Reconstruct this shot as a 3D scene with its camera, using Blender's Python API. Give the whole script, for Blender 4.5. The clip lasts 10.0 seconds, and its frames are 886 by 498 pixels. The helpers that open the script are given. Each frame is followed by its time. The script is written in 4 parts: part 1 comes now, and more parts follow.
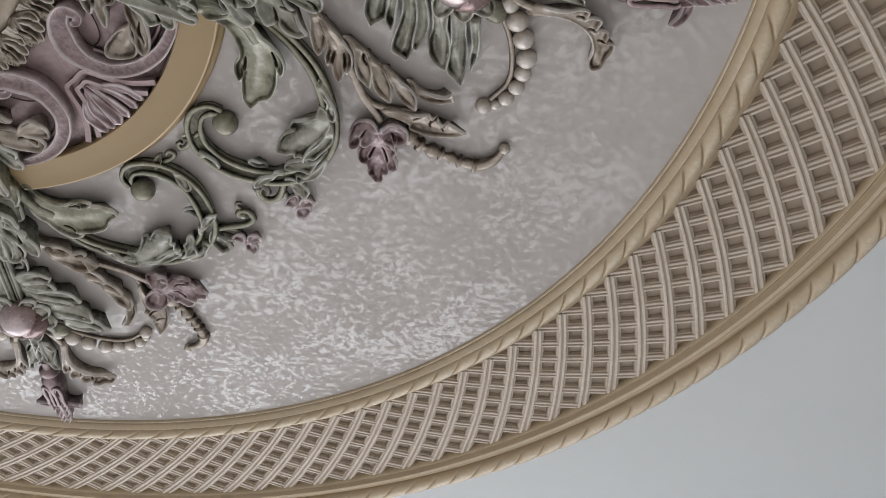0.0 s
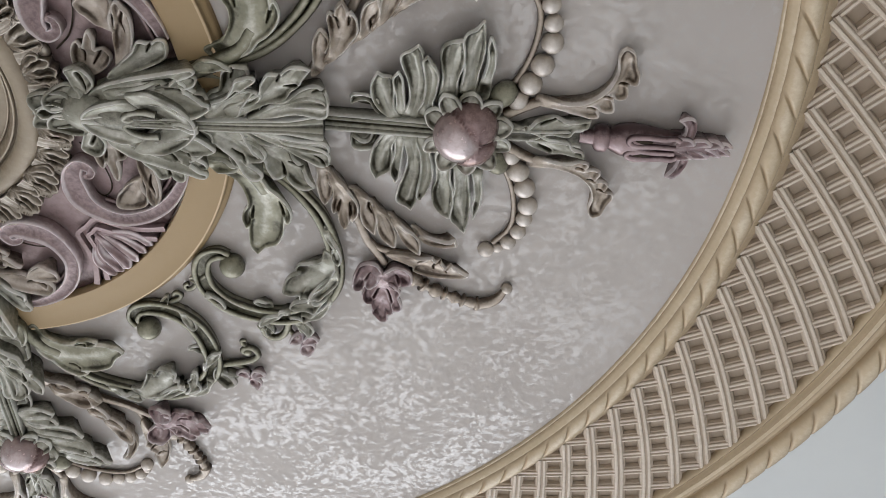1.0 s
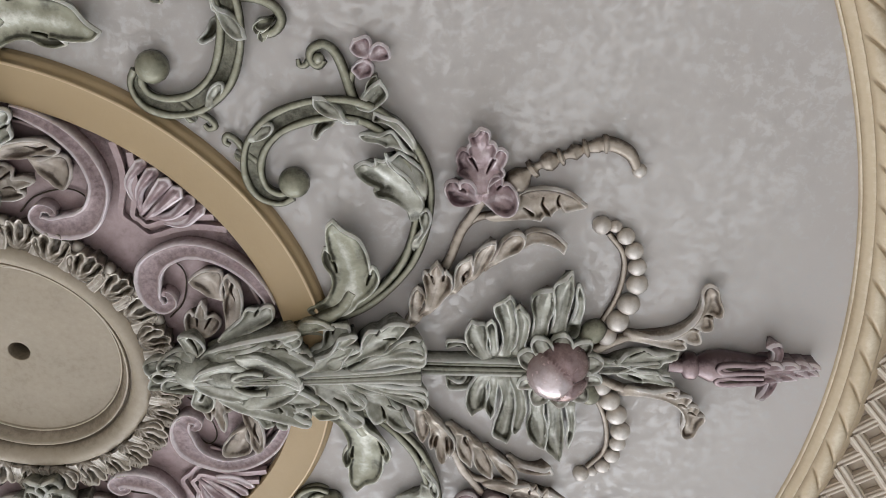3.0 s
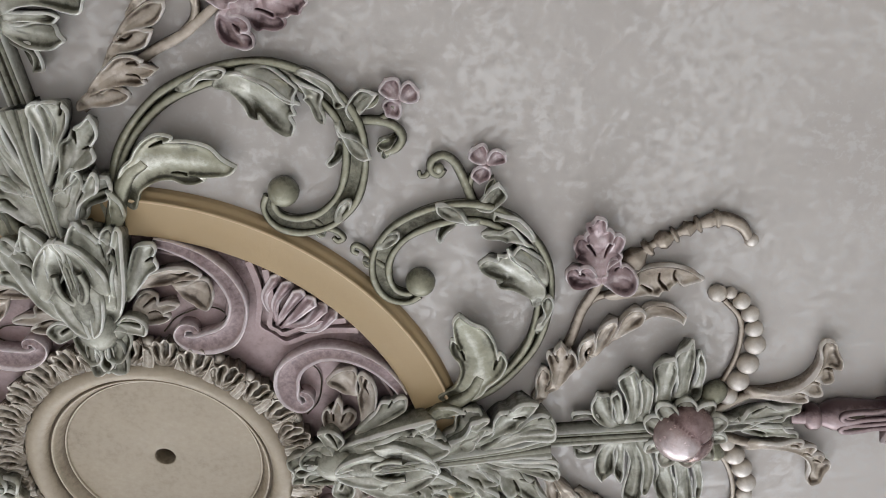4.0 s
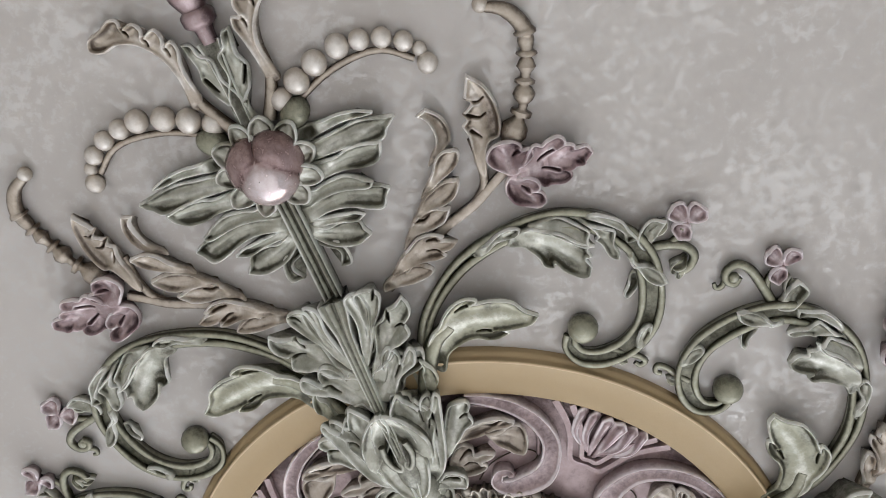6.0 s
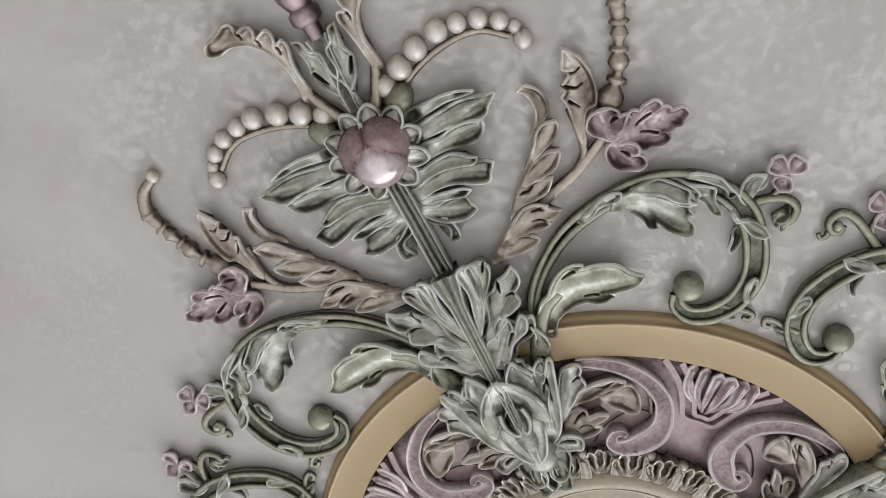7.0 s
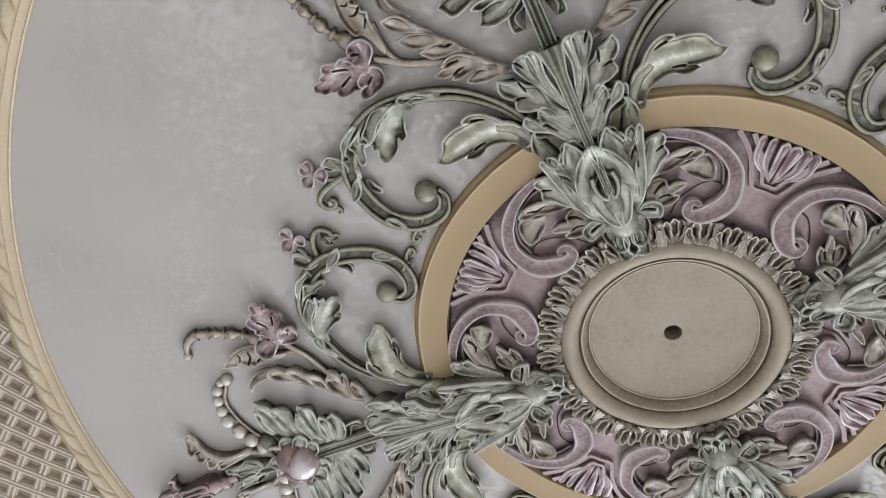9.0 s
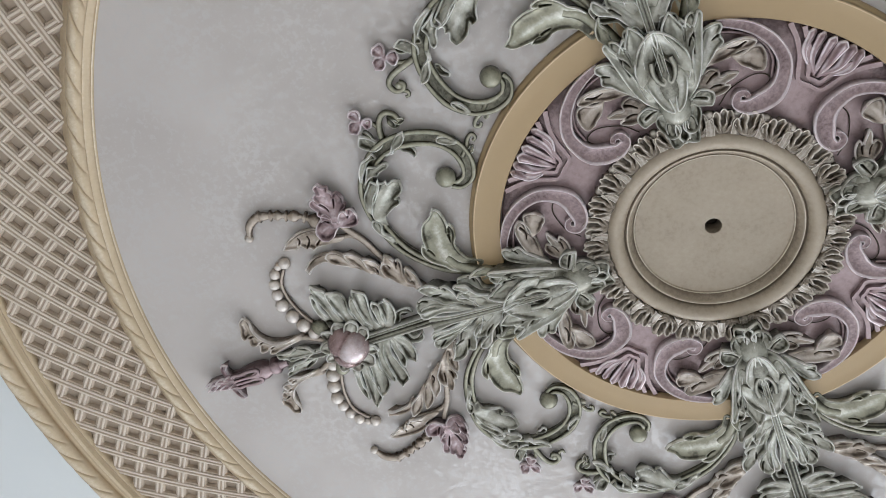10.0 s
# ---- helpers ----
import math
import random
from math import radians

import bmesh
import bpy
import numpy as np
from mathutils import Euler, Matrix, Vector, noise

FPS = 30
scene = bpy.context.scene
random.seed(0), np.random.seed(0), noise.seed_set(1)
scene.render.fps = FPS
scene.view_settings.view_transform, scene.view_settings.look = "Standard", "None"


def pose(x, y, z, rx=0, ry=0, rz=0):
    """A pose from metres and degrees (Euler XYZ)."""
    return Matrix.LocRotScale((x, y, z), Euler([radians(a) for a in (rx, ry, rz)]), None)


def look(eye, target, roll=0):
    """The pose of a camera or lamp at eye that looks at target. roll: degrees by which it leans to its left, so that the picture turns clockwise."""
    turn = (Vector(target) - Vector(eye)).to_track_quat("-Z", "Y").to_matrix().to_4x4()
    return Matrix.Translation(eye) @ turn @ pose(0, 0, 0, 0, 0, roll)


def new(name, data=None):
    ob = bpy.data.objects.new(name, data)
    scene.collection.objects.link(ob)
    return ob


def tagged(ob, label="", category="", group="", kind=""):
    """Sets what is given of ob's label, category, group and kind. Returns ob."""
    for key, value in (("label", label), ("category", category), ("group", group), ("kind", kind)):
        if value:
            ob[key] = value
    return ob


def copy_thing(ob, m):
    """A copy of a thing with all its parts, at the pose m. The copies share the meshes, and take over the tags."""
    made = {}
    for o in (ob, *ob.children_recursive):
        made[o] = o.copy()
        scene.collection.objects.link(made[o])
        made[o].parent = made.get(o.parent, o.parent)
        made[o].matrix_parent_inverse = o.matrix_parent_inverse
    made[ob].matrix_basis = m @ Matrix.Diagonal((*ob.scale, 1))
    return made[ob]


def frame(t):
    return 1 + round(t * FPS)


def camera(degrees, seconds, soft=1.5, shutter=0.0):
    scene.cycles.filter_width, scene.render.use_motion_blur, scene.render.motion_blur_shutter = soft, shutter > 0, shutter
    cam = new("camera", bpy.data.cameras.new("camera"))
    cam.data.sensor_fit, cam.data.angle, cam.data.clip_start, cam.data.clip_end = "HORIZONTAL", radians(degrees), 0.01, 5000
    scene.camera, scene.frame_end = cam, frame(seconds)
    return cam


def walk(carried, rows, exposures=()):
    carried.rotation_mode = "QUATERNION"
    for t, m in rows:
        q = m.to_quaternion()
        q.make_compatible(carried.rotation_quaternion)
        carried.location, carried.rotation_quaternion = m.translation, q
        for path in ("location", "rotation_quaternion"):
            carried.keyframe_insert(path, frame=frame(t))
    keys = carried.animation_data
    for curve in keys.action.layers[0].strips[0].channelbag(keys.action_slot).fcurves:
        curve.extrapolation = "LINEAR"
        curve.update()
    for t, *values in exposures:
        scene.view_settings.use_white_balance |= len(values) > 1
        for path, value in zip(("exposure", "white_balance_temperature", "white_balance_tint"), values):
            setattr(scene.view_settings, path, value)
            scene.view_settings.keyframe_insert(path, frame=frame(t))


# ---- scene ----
cam = camera(52.66, 10.0, soft=0.7)
ROWS = [  # seconds, place, turn
    (0, 0.7312, -0.5647, 1.6462, 134.190, -2.302, -3.657),
    (0.5, 0.7229, -0.5928, 1.6640, 137.184, -2.123, -3.584),
    (1, 0.7154, -0.6350, 1.6883, 139.687, -1.879, -3.494),
    (1.5, 0.7148, -0.6637, 1.7028, 141.845, -1.864, -3.367),
    (2, 0.7045, -0.6783, 1.7057, 143.958, -1.908, -2.756),
    (2.5, 0.6779, -0.7132, 1.7208, 146.273, -1.993, -1.291),
    (3, 0.6416, -0.7660, 1.7243, 148.651, -1.891, 0.989),
    (4.5, 0.4986, -0.9233, 1.7245, 149.781, -1.055, 10.622),
    (5, 0.4539, -0.9555, 1.7180, 150.634, -1.164, 14.223),
    (5.5, 0.4054, -0.9927, 1.7313, 151.650, -1.679, 17.424),
    (6, 0.3651, -1.0102, 1.7273, 153.541, -2.988, 20.781),
    (6.2, 0.3518, -1.0261, 1.7282, 153.554, -3.137, 22.236),
    (7.3, 0.3148, -1.0195, 1.6319, 152.537, -5.825, 26.837),
    (7.5, 0.2978, -1.0125, 1.6031, 151.963, -5.672, 26.591),
    (7.8, 0.2657, -0.9997, 1.5562, 151.711, -5.580, 25.698),
    (8, 0.2393, -0.9865, 1.5243, 151.671, -5.003, 25.222),
    (8.5, 0.1968, -0.9642, 1.4617, 150.998, -4.947, 24.836),
    (9, 0.1303, -0.9361, 1.3919, 150.209, -5.128, 25.443),
    (9.5, 0.0680, -0.8997, 1.2978, 149.694, -5.966, 25.380),
    (10, -0.0179, -0.8654, 1.2074, 150.095, -5.465, 23.294),
]
walk(cam, [(t, pose(*p)) for t, *p in ROWS],
     [(0, -.40, 6450, 13), (1, -.11, 6400, 12), (2, .04, 6300, 12), (3, .14, 6320, 11), (4.5, .20, 6300, 11), (6, .31, 6280, 10.5), (8, .25, 6200, 10), (10, .18, 6100, 10)])
import functools


# ---------------------------------------------------------------- light
H = 2.70            # height of the ceiling
WX, WY0, WY1 = 3.0, -3.2, 3.4   # inner faces of the walls
world = bpy.data.worlds.new("sky")
scene.world = world
world.use_nodes = True
wn, wl = world.node_tree.nodes, world.node_tree.links
sky = wn.new("ShaderNodeTexSky")
sky.sky_type, sky.sun_disc = "NISHITA", False
sky.sun_elevation, sky.sun_rotation = radians(22), radians(4)
wl.new(sky.outputs[0], wn["Background"].inputs[0])
wn["Background"].inputs[1].default_value = 0.10
sun_data = bpy.data.lights.new("sun", "SUN")
sun_data.energy, sun_data.angle, sun_data.color = 8.0, radians(.6), (1, .97, .95)
sun = new("sun", sun_data)
sun.matrix_world = look((-0.8, 9.2, 3.75), (0, 0, 0))
WIN = [(-0.4, 4.8)]        # centre and width of the broad window
SILL, HEAD = 0.10, 2.45
for wx, ww in WIN:
    area = bpy.data.lights.new("window_light", "AREA")
    area.shape, area.size, area.size_y, area.energy, area.color = "RECTANGLE", ww - .1, HEAD - SILL - .1, 92, (.94, .97, 1)
    lamp = new("window_light", area)
    lamp.matrix_world = look((wx, WY1 + .1, (SILL + HEAD) / 2), (wx, 0, (SILL + HEAD) / 2))
scene.view_settings.exposure = 0.0


# ---------------------------------------------------------------- materials
def nodes_of(name):
    m = bpy.data.materials.new(name)
    m.use_nodes = True
    nt = m.node_tree
    return m, nt.nodes, nt.links, nt.nodes["Principled BSDF"]


def mix_rgb(n, l, fac, a, b, blend="MIX"):
    k = n.new("ShaderNodeMix")
    k.data_type, k.blend_type = "RGBA", blend
    for sock, v in ((k.inputs[0], fac), (k.inputs[6], a), (k.inputs[7], b)):
        if isinstance(v, (int, float)):
            sock.default_value = v
        elif isinstance(v, tuple):
            sock.default_value = (*v, 1)
        else:
            l.new(v, sock)
    return k.outputs[2]


def ramp(n, l, value, lo, hi, a=0.0, b=1.0):
    k = n.new("ShaderNodeMapRange")
    l.new(value, k.inputs[0])
    for i, v in enumerate((lo, hi, a, b)):
        k.inputs[i + 1].default_value = v
    k.interpolation_type = "SMOOTHSTEP"
    return k.outputs[0]


def noise_tex(n, l, scale, detail=3, rough=.55, distort=0.0, stretch=None):
    c = n.new("ShaderNodeTexCoord")
    k = n.new("ShaderNodeTexNoise")
    k.inputs["Scale"].default_value, k.inputs["Detail"].default_value = scale, detail
    k.inputs["Roughness"].default_value, k.inputs["Distortion"].default_value = rough, distort
    if stretch:
        mp = n.new("ShaderNodeMapping")
        mp.inputs["Scale"].default_value = stretch
        l.new(c.outputs["Object"], mp.inputs[0])
        l.new(mp.outputs[0], k.inputs["Vector"])
    else:
        l.new(c.outputs["Object"], k.inputs["Vector"])
    return k.outputs["Fac"]


def bump(n, l, bs, height, strength, dist):
    k = n.new("ShaderNodeBump")
    k.inputs["Strength"].default_value, k.inputs["Distance"].default_value = strength, dist
    l.new(height, k.inputs["Height"])
    l.new(k.outputs[0], bs.inputs["Normal"])


def shaded_patina(name, base, deep, pale, rough=.36, wear_gain=1.0, sheen=.5, metal=.30, coat=.30):
    """Hand-tinted moulded plaster: a base tint brushed paler along the raised edges; the deep tone is wash and shade
    painted into hollows, creases and roots.
    """
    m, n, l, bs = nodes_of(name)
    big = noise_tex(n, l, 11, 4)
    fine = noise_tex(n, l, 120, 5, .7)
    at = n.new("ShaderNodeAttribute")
    at.attribute_name = "wear_shade"
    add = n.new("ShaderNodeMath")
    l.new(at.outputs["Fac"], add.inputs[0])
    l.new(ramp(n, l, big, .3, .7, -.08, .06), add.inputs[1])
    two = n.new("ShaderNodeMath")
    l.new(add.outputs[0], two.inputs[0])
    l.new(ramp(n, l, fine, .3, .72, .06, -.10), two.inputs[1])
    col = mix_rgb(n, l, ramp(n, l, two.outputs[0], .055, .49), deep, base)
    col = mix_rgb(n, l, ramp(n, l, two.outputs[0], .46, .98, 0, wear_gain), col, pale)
    l.new(col, bs.inputs["Base Color"])
    bs.inputs["Specular IOR Level"].default_value = sheen
    bs.inputs["Metallic"].default_value = metal
    bs.inputs["Coat Weight"].default_value, bs.inputs["Coat Roughness"].default_value = coat, .24
    l.new(ramp(n, l, fine, .3, .7, rough - .08, rough + .12), bs.inputs["Roughness"])
    bump(n, l, bs, fine, .3, .0012)
    return m


GREEN = shaded_patina("tinted_green", (.372, .368, .306), (.040, .036, .020), (.86, .86, .82))
OLIVE = shaded_patina("tinted_olive", (.300, .294, .215), (.038, .035, .018), (.84, .84, .77))
MAUVE = shaded_patina("tinted_mauve", (.362, .268, .274), (.070, .038, .042), (.82, .75, .77))
PLUM = shaded_patina("tinted_plum", (.358, .268, .269), (.075, .042, .042), (.86, .78, .80))
TAN = shaded_patina("tinted_tan", (.44, .378, .310), (.075, .050, .032), (.84, .80, .76))
BISQUE = shaded_patina("tinted_bisque", (.52, .458, .390), (.135, .102, .075), (.80, .76, .72))
HUSK = shaded_patina("tinted_husk", (.44, .38, .32), (.070, .047, .033), (.82, .78, .74))
FRUIT = shaded_patina("tinted_fruit", (.42, .300, .295), (.130, .068, .066), (.82, .76, .78), rough=.17, wear_gain=.8, sheen=.9, metal=.45)


def plain(name, base, dark, rough=.45, scale=9, bumps=.12, sheen=.5):
    m, n, l, bs = nodes_of(name)
    a = noise_tex(n, l, scale, 4)
    b = noise_tex(n, l, scale * 14, 3, .6)
    col = mix_rgb(n, l, ramp(n, l, a, .3, .7), dark, base)
    col = mix_rgb(n, l, ramp(n, l, b, .4, .8, 0, .3), col, dark)
    l.new(col, bs.inputs["Base Color"])
    bs.inputs["Specular IOR Level"].default_value = sheen
    l.new(ramp(n, l, b, .3, .7, rough - .06, rough + .08), bs.inputs["Roughness"])
    bump(n, l, bs, b, bumps, .001)
    return m


GOLD = shaded_patina("ochre_gold_paint", (.415, .305, .166), (.395, .288, .156), (.64, .50, .32), rough=.42, metal=.1, coat=.05)
CREAM = shaded_patina("cream_gold_paint", (.54, .435, .29), (.46, .36, .235), (.76, .68, .54), rough=.42, metal=.1, coat=.1)
LATTICE = shaded_patina("lattice_paint", (.495, .412, .322), (.43, .350, .265), (.68, .605, .515), rough=.5, metal=0, coat=0)
LATBACK = plain("lattice_ground", (.43, .352, .272), (.385, .31, .235), .6)
DISC = shaded_patina("taupe_paint", (.372, .313, .234), (.165, .130, .090), (.58, .52, .42), rough=.44, metal=0, coat=.05)
WHITE = plain("white_ceiling_paint", (.705, .740, .742), (.685, .720, .726), .75, 2.5, .1, .3)
WALLPAINT = plain("warm_white_wall_paint", (.56, .56, .55), (.53, .53, .52), .8, 2, .1, .3)
FLOORWOOD = plain("pale_floor_tile", (.56, .555, .55), (.52, .515, .51), .4, 3)
# dark brown of hole and joints; in the finial loops it imitates shade
DARK = plain("dark_hole_shade", (.06, .045, .03), (.04, .03, .02), .9)


def pearl():
    """Pearl wallpaint: matt beige ground with glossy brushed flecks of mica."""
    m, n, l, bs = nodes_of("pearl_flake_paint")
    cloud = noise_tex(n, l, 3.2, 4, .6)
    fleck = noise_tex(n, l, 72, 6, .76, .35)
    spread = noise_tex(n, l, 7, 2)
    th = n.new("ShaderNodeMath")
    th.operation = "ADD"
    l.new(fleck, th.inputs[0])
    l.new(ramp(n, l, spread, .3, .7, -.045, .036), th.inputs[1])
    mask = ramp(n, l, th.outputs[0], .515, .545)
    col = mix_rgb(n, l, ramp(n, l, cloud, .3, .7), (.480, .448, .422), (.530, .498, .472))
    col = mix_rgb(n, l, mask, col, (.553, .528, .506))
    l.new(ramp(n, l, mask, 0, 1, 0, .05), bs.inputs["Metallic"])
    l.new(col, bs.inputs["Base Color"])
    l.new(ramp(n, l, mask, 0, 1, .6, .4), bs.inputs["Roughness"])
    l.new(ramp(n, l, mask, 0, 1, .15, .4), bs.inputs["Specular IOR Level"])
    l.new(ramp(n, l, mask, 0, 1, 0, .85), bs.inputs["Coat Weight"])
    bs.inputs["Coat Roughness"].default_value, bs.inputs["Coat IOR"].default_value = .235, 1.9
    bump(n, l, bs, fleck, .12, .002)
    return m


PEARL = pearl()


# ---------------------------------------------------------------- mesh helpers
def fresh():
    bm = bmesh.new()
    bm.verts.layers.float.new("wear_shade")
    return bm


def link(name, bm, material, parent=None, label="", shift=(0, 0, 0), smooth=True):
    me = bpy.data.meshes.new(name)
    if any(shift):
        bmesh.ops.translate(bm, verts=bm.verts, vec=-Vector(shift))
    bmesh.ops.recalc_face_normals(bm, faces=bm.faces)
    bm.to_mesh(me)
    bm.free()
    if smooth:
        me.polygons.foreach_set("use_smooth", [True] * len(me.polygons))
        me.set_sharp_from_angle(angle=radians(48))
    me.materials.append(material)
    ob = new(name, me)
    if parent:
        ob.parent = parent
    if label:
        tagged(ob, label)
    return ob


def skin(bm, grid, wear_shades, closed_u=False, closed_v=False):
    """Faces over a grid of points, with the tone of each point: brushing and painted shade."""
    lay = bm.verts.layers.float["wear_shade"]
    vs = []
    for row, wr in zip(grid, wear_shades):
        line = []
        for p, w in zip(row, wr):
            v = bm.verts.new(p)
            v[lay] = w
            line.append(v)
        vs.append(line)
    nu, nv = len(vs), len(vs[0])
    for i in range(nu if closed_u else nu - 1):
        for j in range(nv if closed_v else nv - 1):
            a, b, c, d = vs[i][j], vs[(i + 1) % nu][j], vs[(i + 1) % nu][(j + 1) % nv], vs[i][(j + 1) % nv]
            bm.faces.new((a, b, c, d))
    return vs


def smooth_path(pts, n):
    """n + 1 points on a smooth curve through pts (tuples of any length)."""
    p = [np.array(q, float) for q in pts]
    p = [2 * p[0] - p[1]] + p + [2 * p[-1] - p[-2]]
    out = []
    k = len(pts) - 1
    for i in range(n + 1):
        x = min(i / n * k, k - 1e-9)
        j = int(x)
        f = x - j
        a, b, c, d = p[j:j + 4]
        out.append(.5 * (2 * b + (c - a) * f + (2 * a - 5 * b + 4 * c - d) * f * f + (3 * b - a - 3 * c + d) * f ** 3))
    return np.array(out)


TS = (-1, -.985, -.93, -.86, -.77, -.62, -.42, -.22, -.09, 0, .09, .22, .42, .62, .77, .86, .93, .985, 1)


def ribbon(bm, pts, width, high, rim=.5, rib=0, cup=.7, n=16, side=1, tilt=0.0, ribs=1, wave=0.0, fluted=0.0, fade=0.0, barbs=0, notch=.32, ridge=.13, under=.30, lean=0.0, rim_at=.89, rim_wide=.065):
    """A moulded strap or leaf blade on the ceiling. pts: (u, v) along its middle; width(s), high(s): full breadth and
    height at s from 0 to 1; rim, rib, cup: the raised edge, the midrib and the hollow between, as shares of the breadth;
    tilt: how far one edge stands above the other; wave: ruffles along the edges; barbs: forward-pointing lobes a side."""
    n = max(n, barbs * 9)
    path = smooth_path(pts, n)
    grid, wear_shades = [], []
    for i in range(n + 1):
        s = i / n
        c = path[i]
        t = path[min(i + 1, n)] - path[max(i - 1, 0)]
        t = t / (np.hypot(*t) + 1e-9)
        nrm = np.array((-t[1], t[0]))
        w, h = width(s) / 2, high(s)
        amp = .62 * w
        root = min(1, max(0, (s - fade * .4) / (fade * .6))) if fade else 1.0
        row, wr = [], []
        for q in TS:
            a = abs(q)
            edge = math.exp(-((a - rim_at) / rim_wide) ** 2)
            if ribs == 1:
                mid = math.exp(-(q / ridge) ** 2)
            else:
                mid = max(math.exp(-((q - .33 * k) / .13) ** 2) for k in (-1, 1))
            cutin, lobe, ahead = 0.0, 0.0, 0.0
            if barbs:
                f = (s * barbs + (.45 if q > 0 else 0)) % 1.0
                grow = math.sin(math.pi / 2 * min(1, f / .80)) if f < .80 else max(0, 1 - (f - .80) / .20)
                live = min(1, s * 6) * min(1, (1 - s) * 5)
                lobe = -notch * (1 - grow) * live
                cutin = (math.exp(-((f - .97) / .10) ** 2) + math.exp(-((f + .03) / .10) ** 2)) * live
                ahead = .35 * w * a * a * grow * live
            hollow = (1 - a ** 2.4) * (1 - .85 * mid * (rib > 0)) * (1 + .8 * lean * q)
            swell = math.exp(-((q + .42 * lean) / .30) ** 2) * abs(lean)
            flute = fluted * math.cos(q * 2.1 * math.pi + .9) * (1 - a ** 3) * min(1, 4 * s * (1.2 - s))
            z = h + amp * (rim * .5 * edge * root + rib * .5 * mid + .42 * swell - cup * hollow + .16 * flute + tilt * q + wave * a * a * math.sin(9 * s + 2 * q) - .95 * cutin * a ** .7)
            if a >= .999:
                z -= .30 * amp + .0015
            elif a > .98:
                z -= .12 * amp
            x = w * q * (1 + lobe)
            row.append((c[0] + nrm[0] * x + t[0] * ahead, side * (c[1] + nrm[1] * x + t[1] * ahead), -max(z, -.001)))
            # rims are brushed pale; rib streak and dark troughs imitate highlight and shade
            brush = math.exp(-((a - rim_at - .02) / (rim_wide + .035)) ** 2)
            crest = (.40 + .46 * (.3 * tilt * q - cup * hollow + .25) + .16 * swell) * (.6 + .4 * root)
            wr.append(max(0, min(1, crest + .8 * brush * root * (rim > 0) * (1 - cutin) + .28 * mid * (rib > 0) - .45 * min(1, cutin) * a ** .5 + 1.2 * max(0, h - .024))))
        # undercut foot gets the darkest tone, as painted shade
        for k, q in ((0, -1), (len(row), 1)):
            x = w * q * (1 - under)
            row.insert(k, (c[0] + nrm[0] * x, side * (c[1] + nrm[1] * x), .002))
            wr.insert(k, 0)
        grid.append(row)
        wear_shades.append(wr)
    vs = skin(bm, grid, wear_shades)
    for end in (vs[0], vs[-1]):
        bm.faces.new(end)


def pointed(w, fat=.42, tip=.05, foot=.35):
    """Breadth of a leaf blade: foot broad at its base, widest at fat, pointed at its end."""
    def f(s):
        if s < fat:
            x = s / fat
            k = foot + (1 - foot) * math.sin(x * math.pi / 2)
        else:
            x = (s - fat) / (1 - fat)
            k = math.cos(x * math.pi / 2) ** .55
        return w * max(k, tip)
    return f


LEAVES = [0]


def leaf(bm, a, b, width, h0, h1, bend=0.0, side=1, belly=.008, n=14, cup=.9, rim=.7, rib=0, shape=None, fat=.60, tilt=None, lobes=0, fade=.45, barbs=None, hook=0.0):
    """A single leaflet from a to b; bend: how far its middle is off the straight line; its tip curls up."""
    LEAVES[0] += 1
    if tilt is None:
        tilt = .8 * math.sin(LEAVES[0] * 2.4)
    a, b = np.array(a, float), np.array(b, float)
    d = b - a
    ln = np.hypot(*d)
    off = np.array((-d[1], d[0])) / ln * bend
    m1, m2 = a + d * .33 + off * .9, a + d * .7 + off * .85
    line = [a, m1, m2, b]
    if hook:
        turn = np.array((-d[1], d[0])) / ln
        line = [a, a + d * .30 + off * .9, a + d * .58 + off * .9, a + d * .84 + turn * hook * .12 * ln, a + d * .98 + turn * hook * .34 * ln]
    if shape is None:
        shape = pointed(width * 1.12, fat, .05, .16)
    if barbs is None:
        barbs = 0
    ribbon(bm, line, shape, lambda s: (h0 + (h1 - h0) * s) * (.45 + .55 * min(1, s * 4)) + belly * math.sin(math.pi * min(1, s * 1.05)) * .8 + .22 * width * max(0, s - .55) / .45 * (1 - .6 * max(0, s - .85) / .15),
           rim, rib, cup, n, side, tilt, 1, .15, 0, fade, barbs, .32, .26, .45, math.copysign(.9, tilt) if tilt else 0)


@functools.lru_cache(None)
def frond_field(fingers, pitch=.00105):
    """Surface of one moulded leaf: the union of dished fingers with raised rims. Each finger: path points (u, v), half
    breadth, height at root, height at tip, bluntness of the tip. Gives points, tone (brushing and painted shade), faces
    and the way inward from its rim."""
    tracks = []
    for pts, w, h0, h1, *blunt in fingers:
        tip = max(.26, blunt[0] if blunt else .38)
        w = w * 1.14
        path = smooth_path(pts, 40)
        s = np.linspace(0, 1, 41)
        start = min(.68, .46 + .4 * tip)
        grow = .66 + .34 * np.sin(np.minimum(1, s / start) * math.pi / 2)
        r = w * np.where(s < start, grow, 1 - (1 - tip) * (np.maximum(s - start, 0) / (1 - start)) ** (1.9 + 1.2 * tip))
        tan = np.gradient(path, axis=0)
        end = max(0.0, r[-1] * .8)
        path = path - tan / (np.hypot(*tan.T)[:, None] + 1e-9) * (end * s ** 3)[:, None]
        tan = tan / (np.hypot(*tan.T)[:, None] + 1e-9)
        tracks.append((path, s, r, tan, w, h0, h1))
    allp = np.concatenate([t[0] for t in tracks])
    wide = max(t[4] for t in tracks) + 3 * pitch
    x0, y0 = allp.min(0) - wide
    x1, y1 = allp.max(0) + wide
    gx, gy = np.meshgrid(np.arange(x0, x1, pitch), np.arange(y0, y1, pitch), indexing="ij")
    ds, zs, ws, ls = [], [], [], []
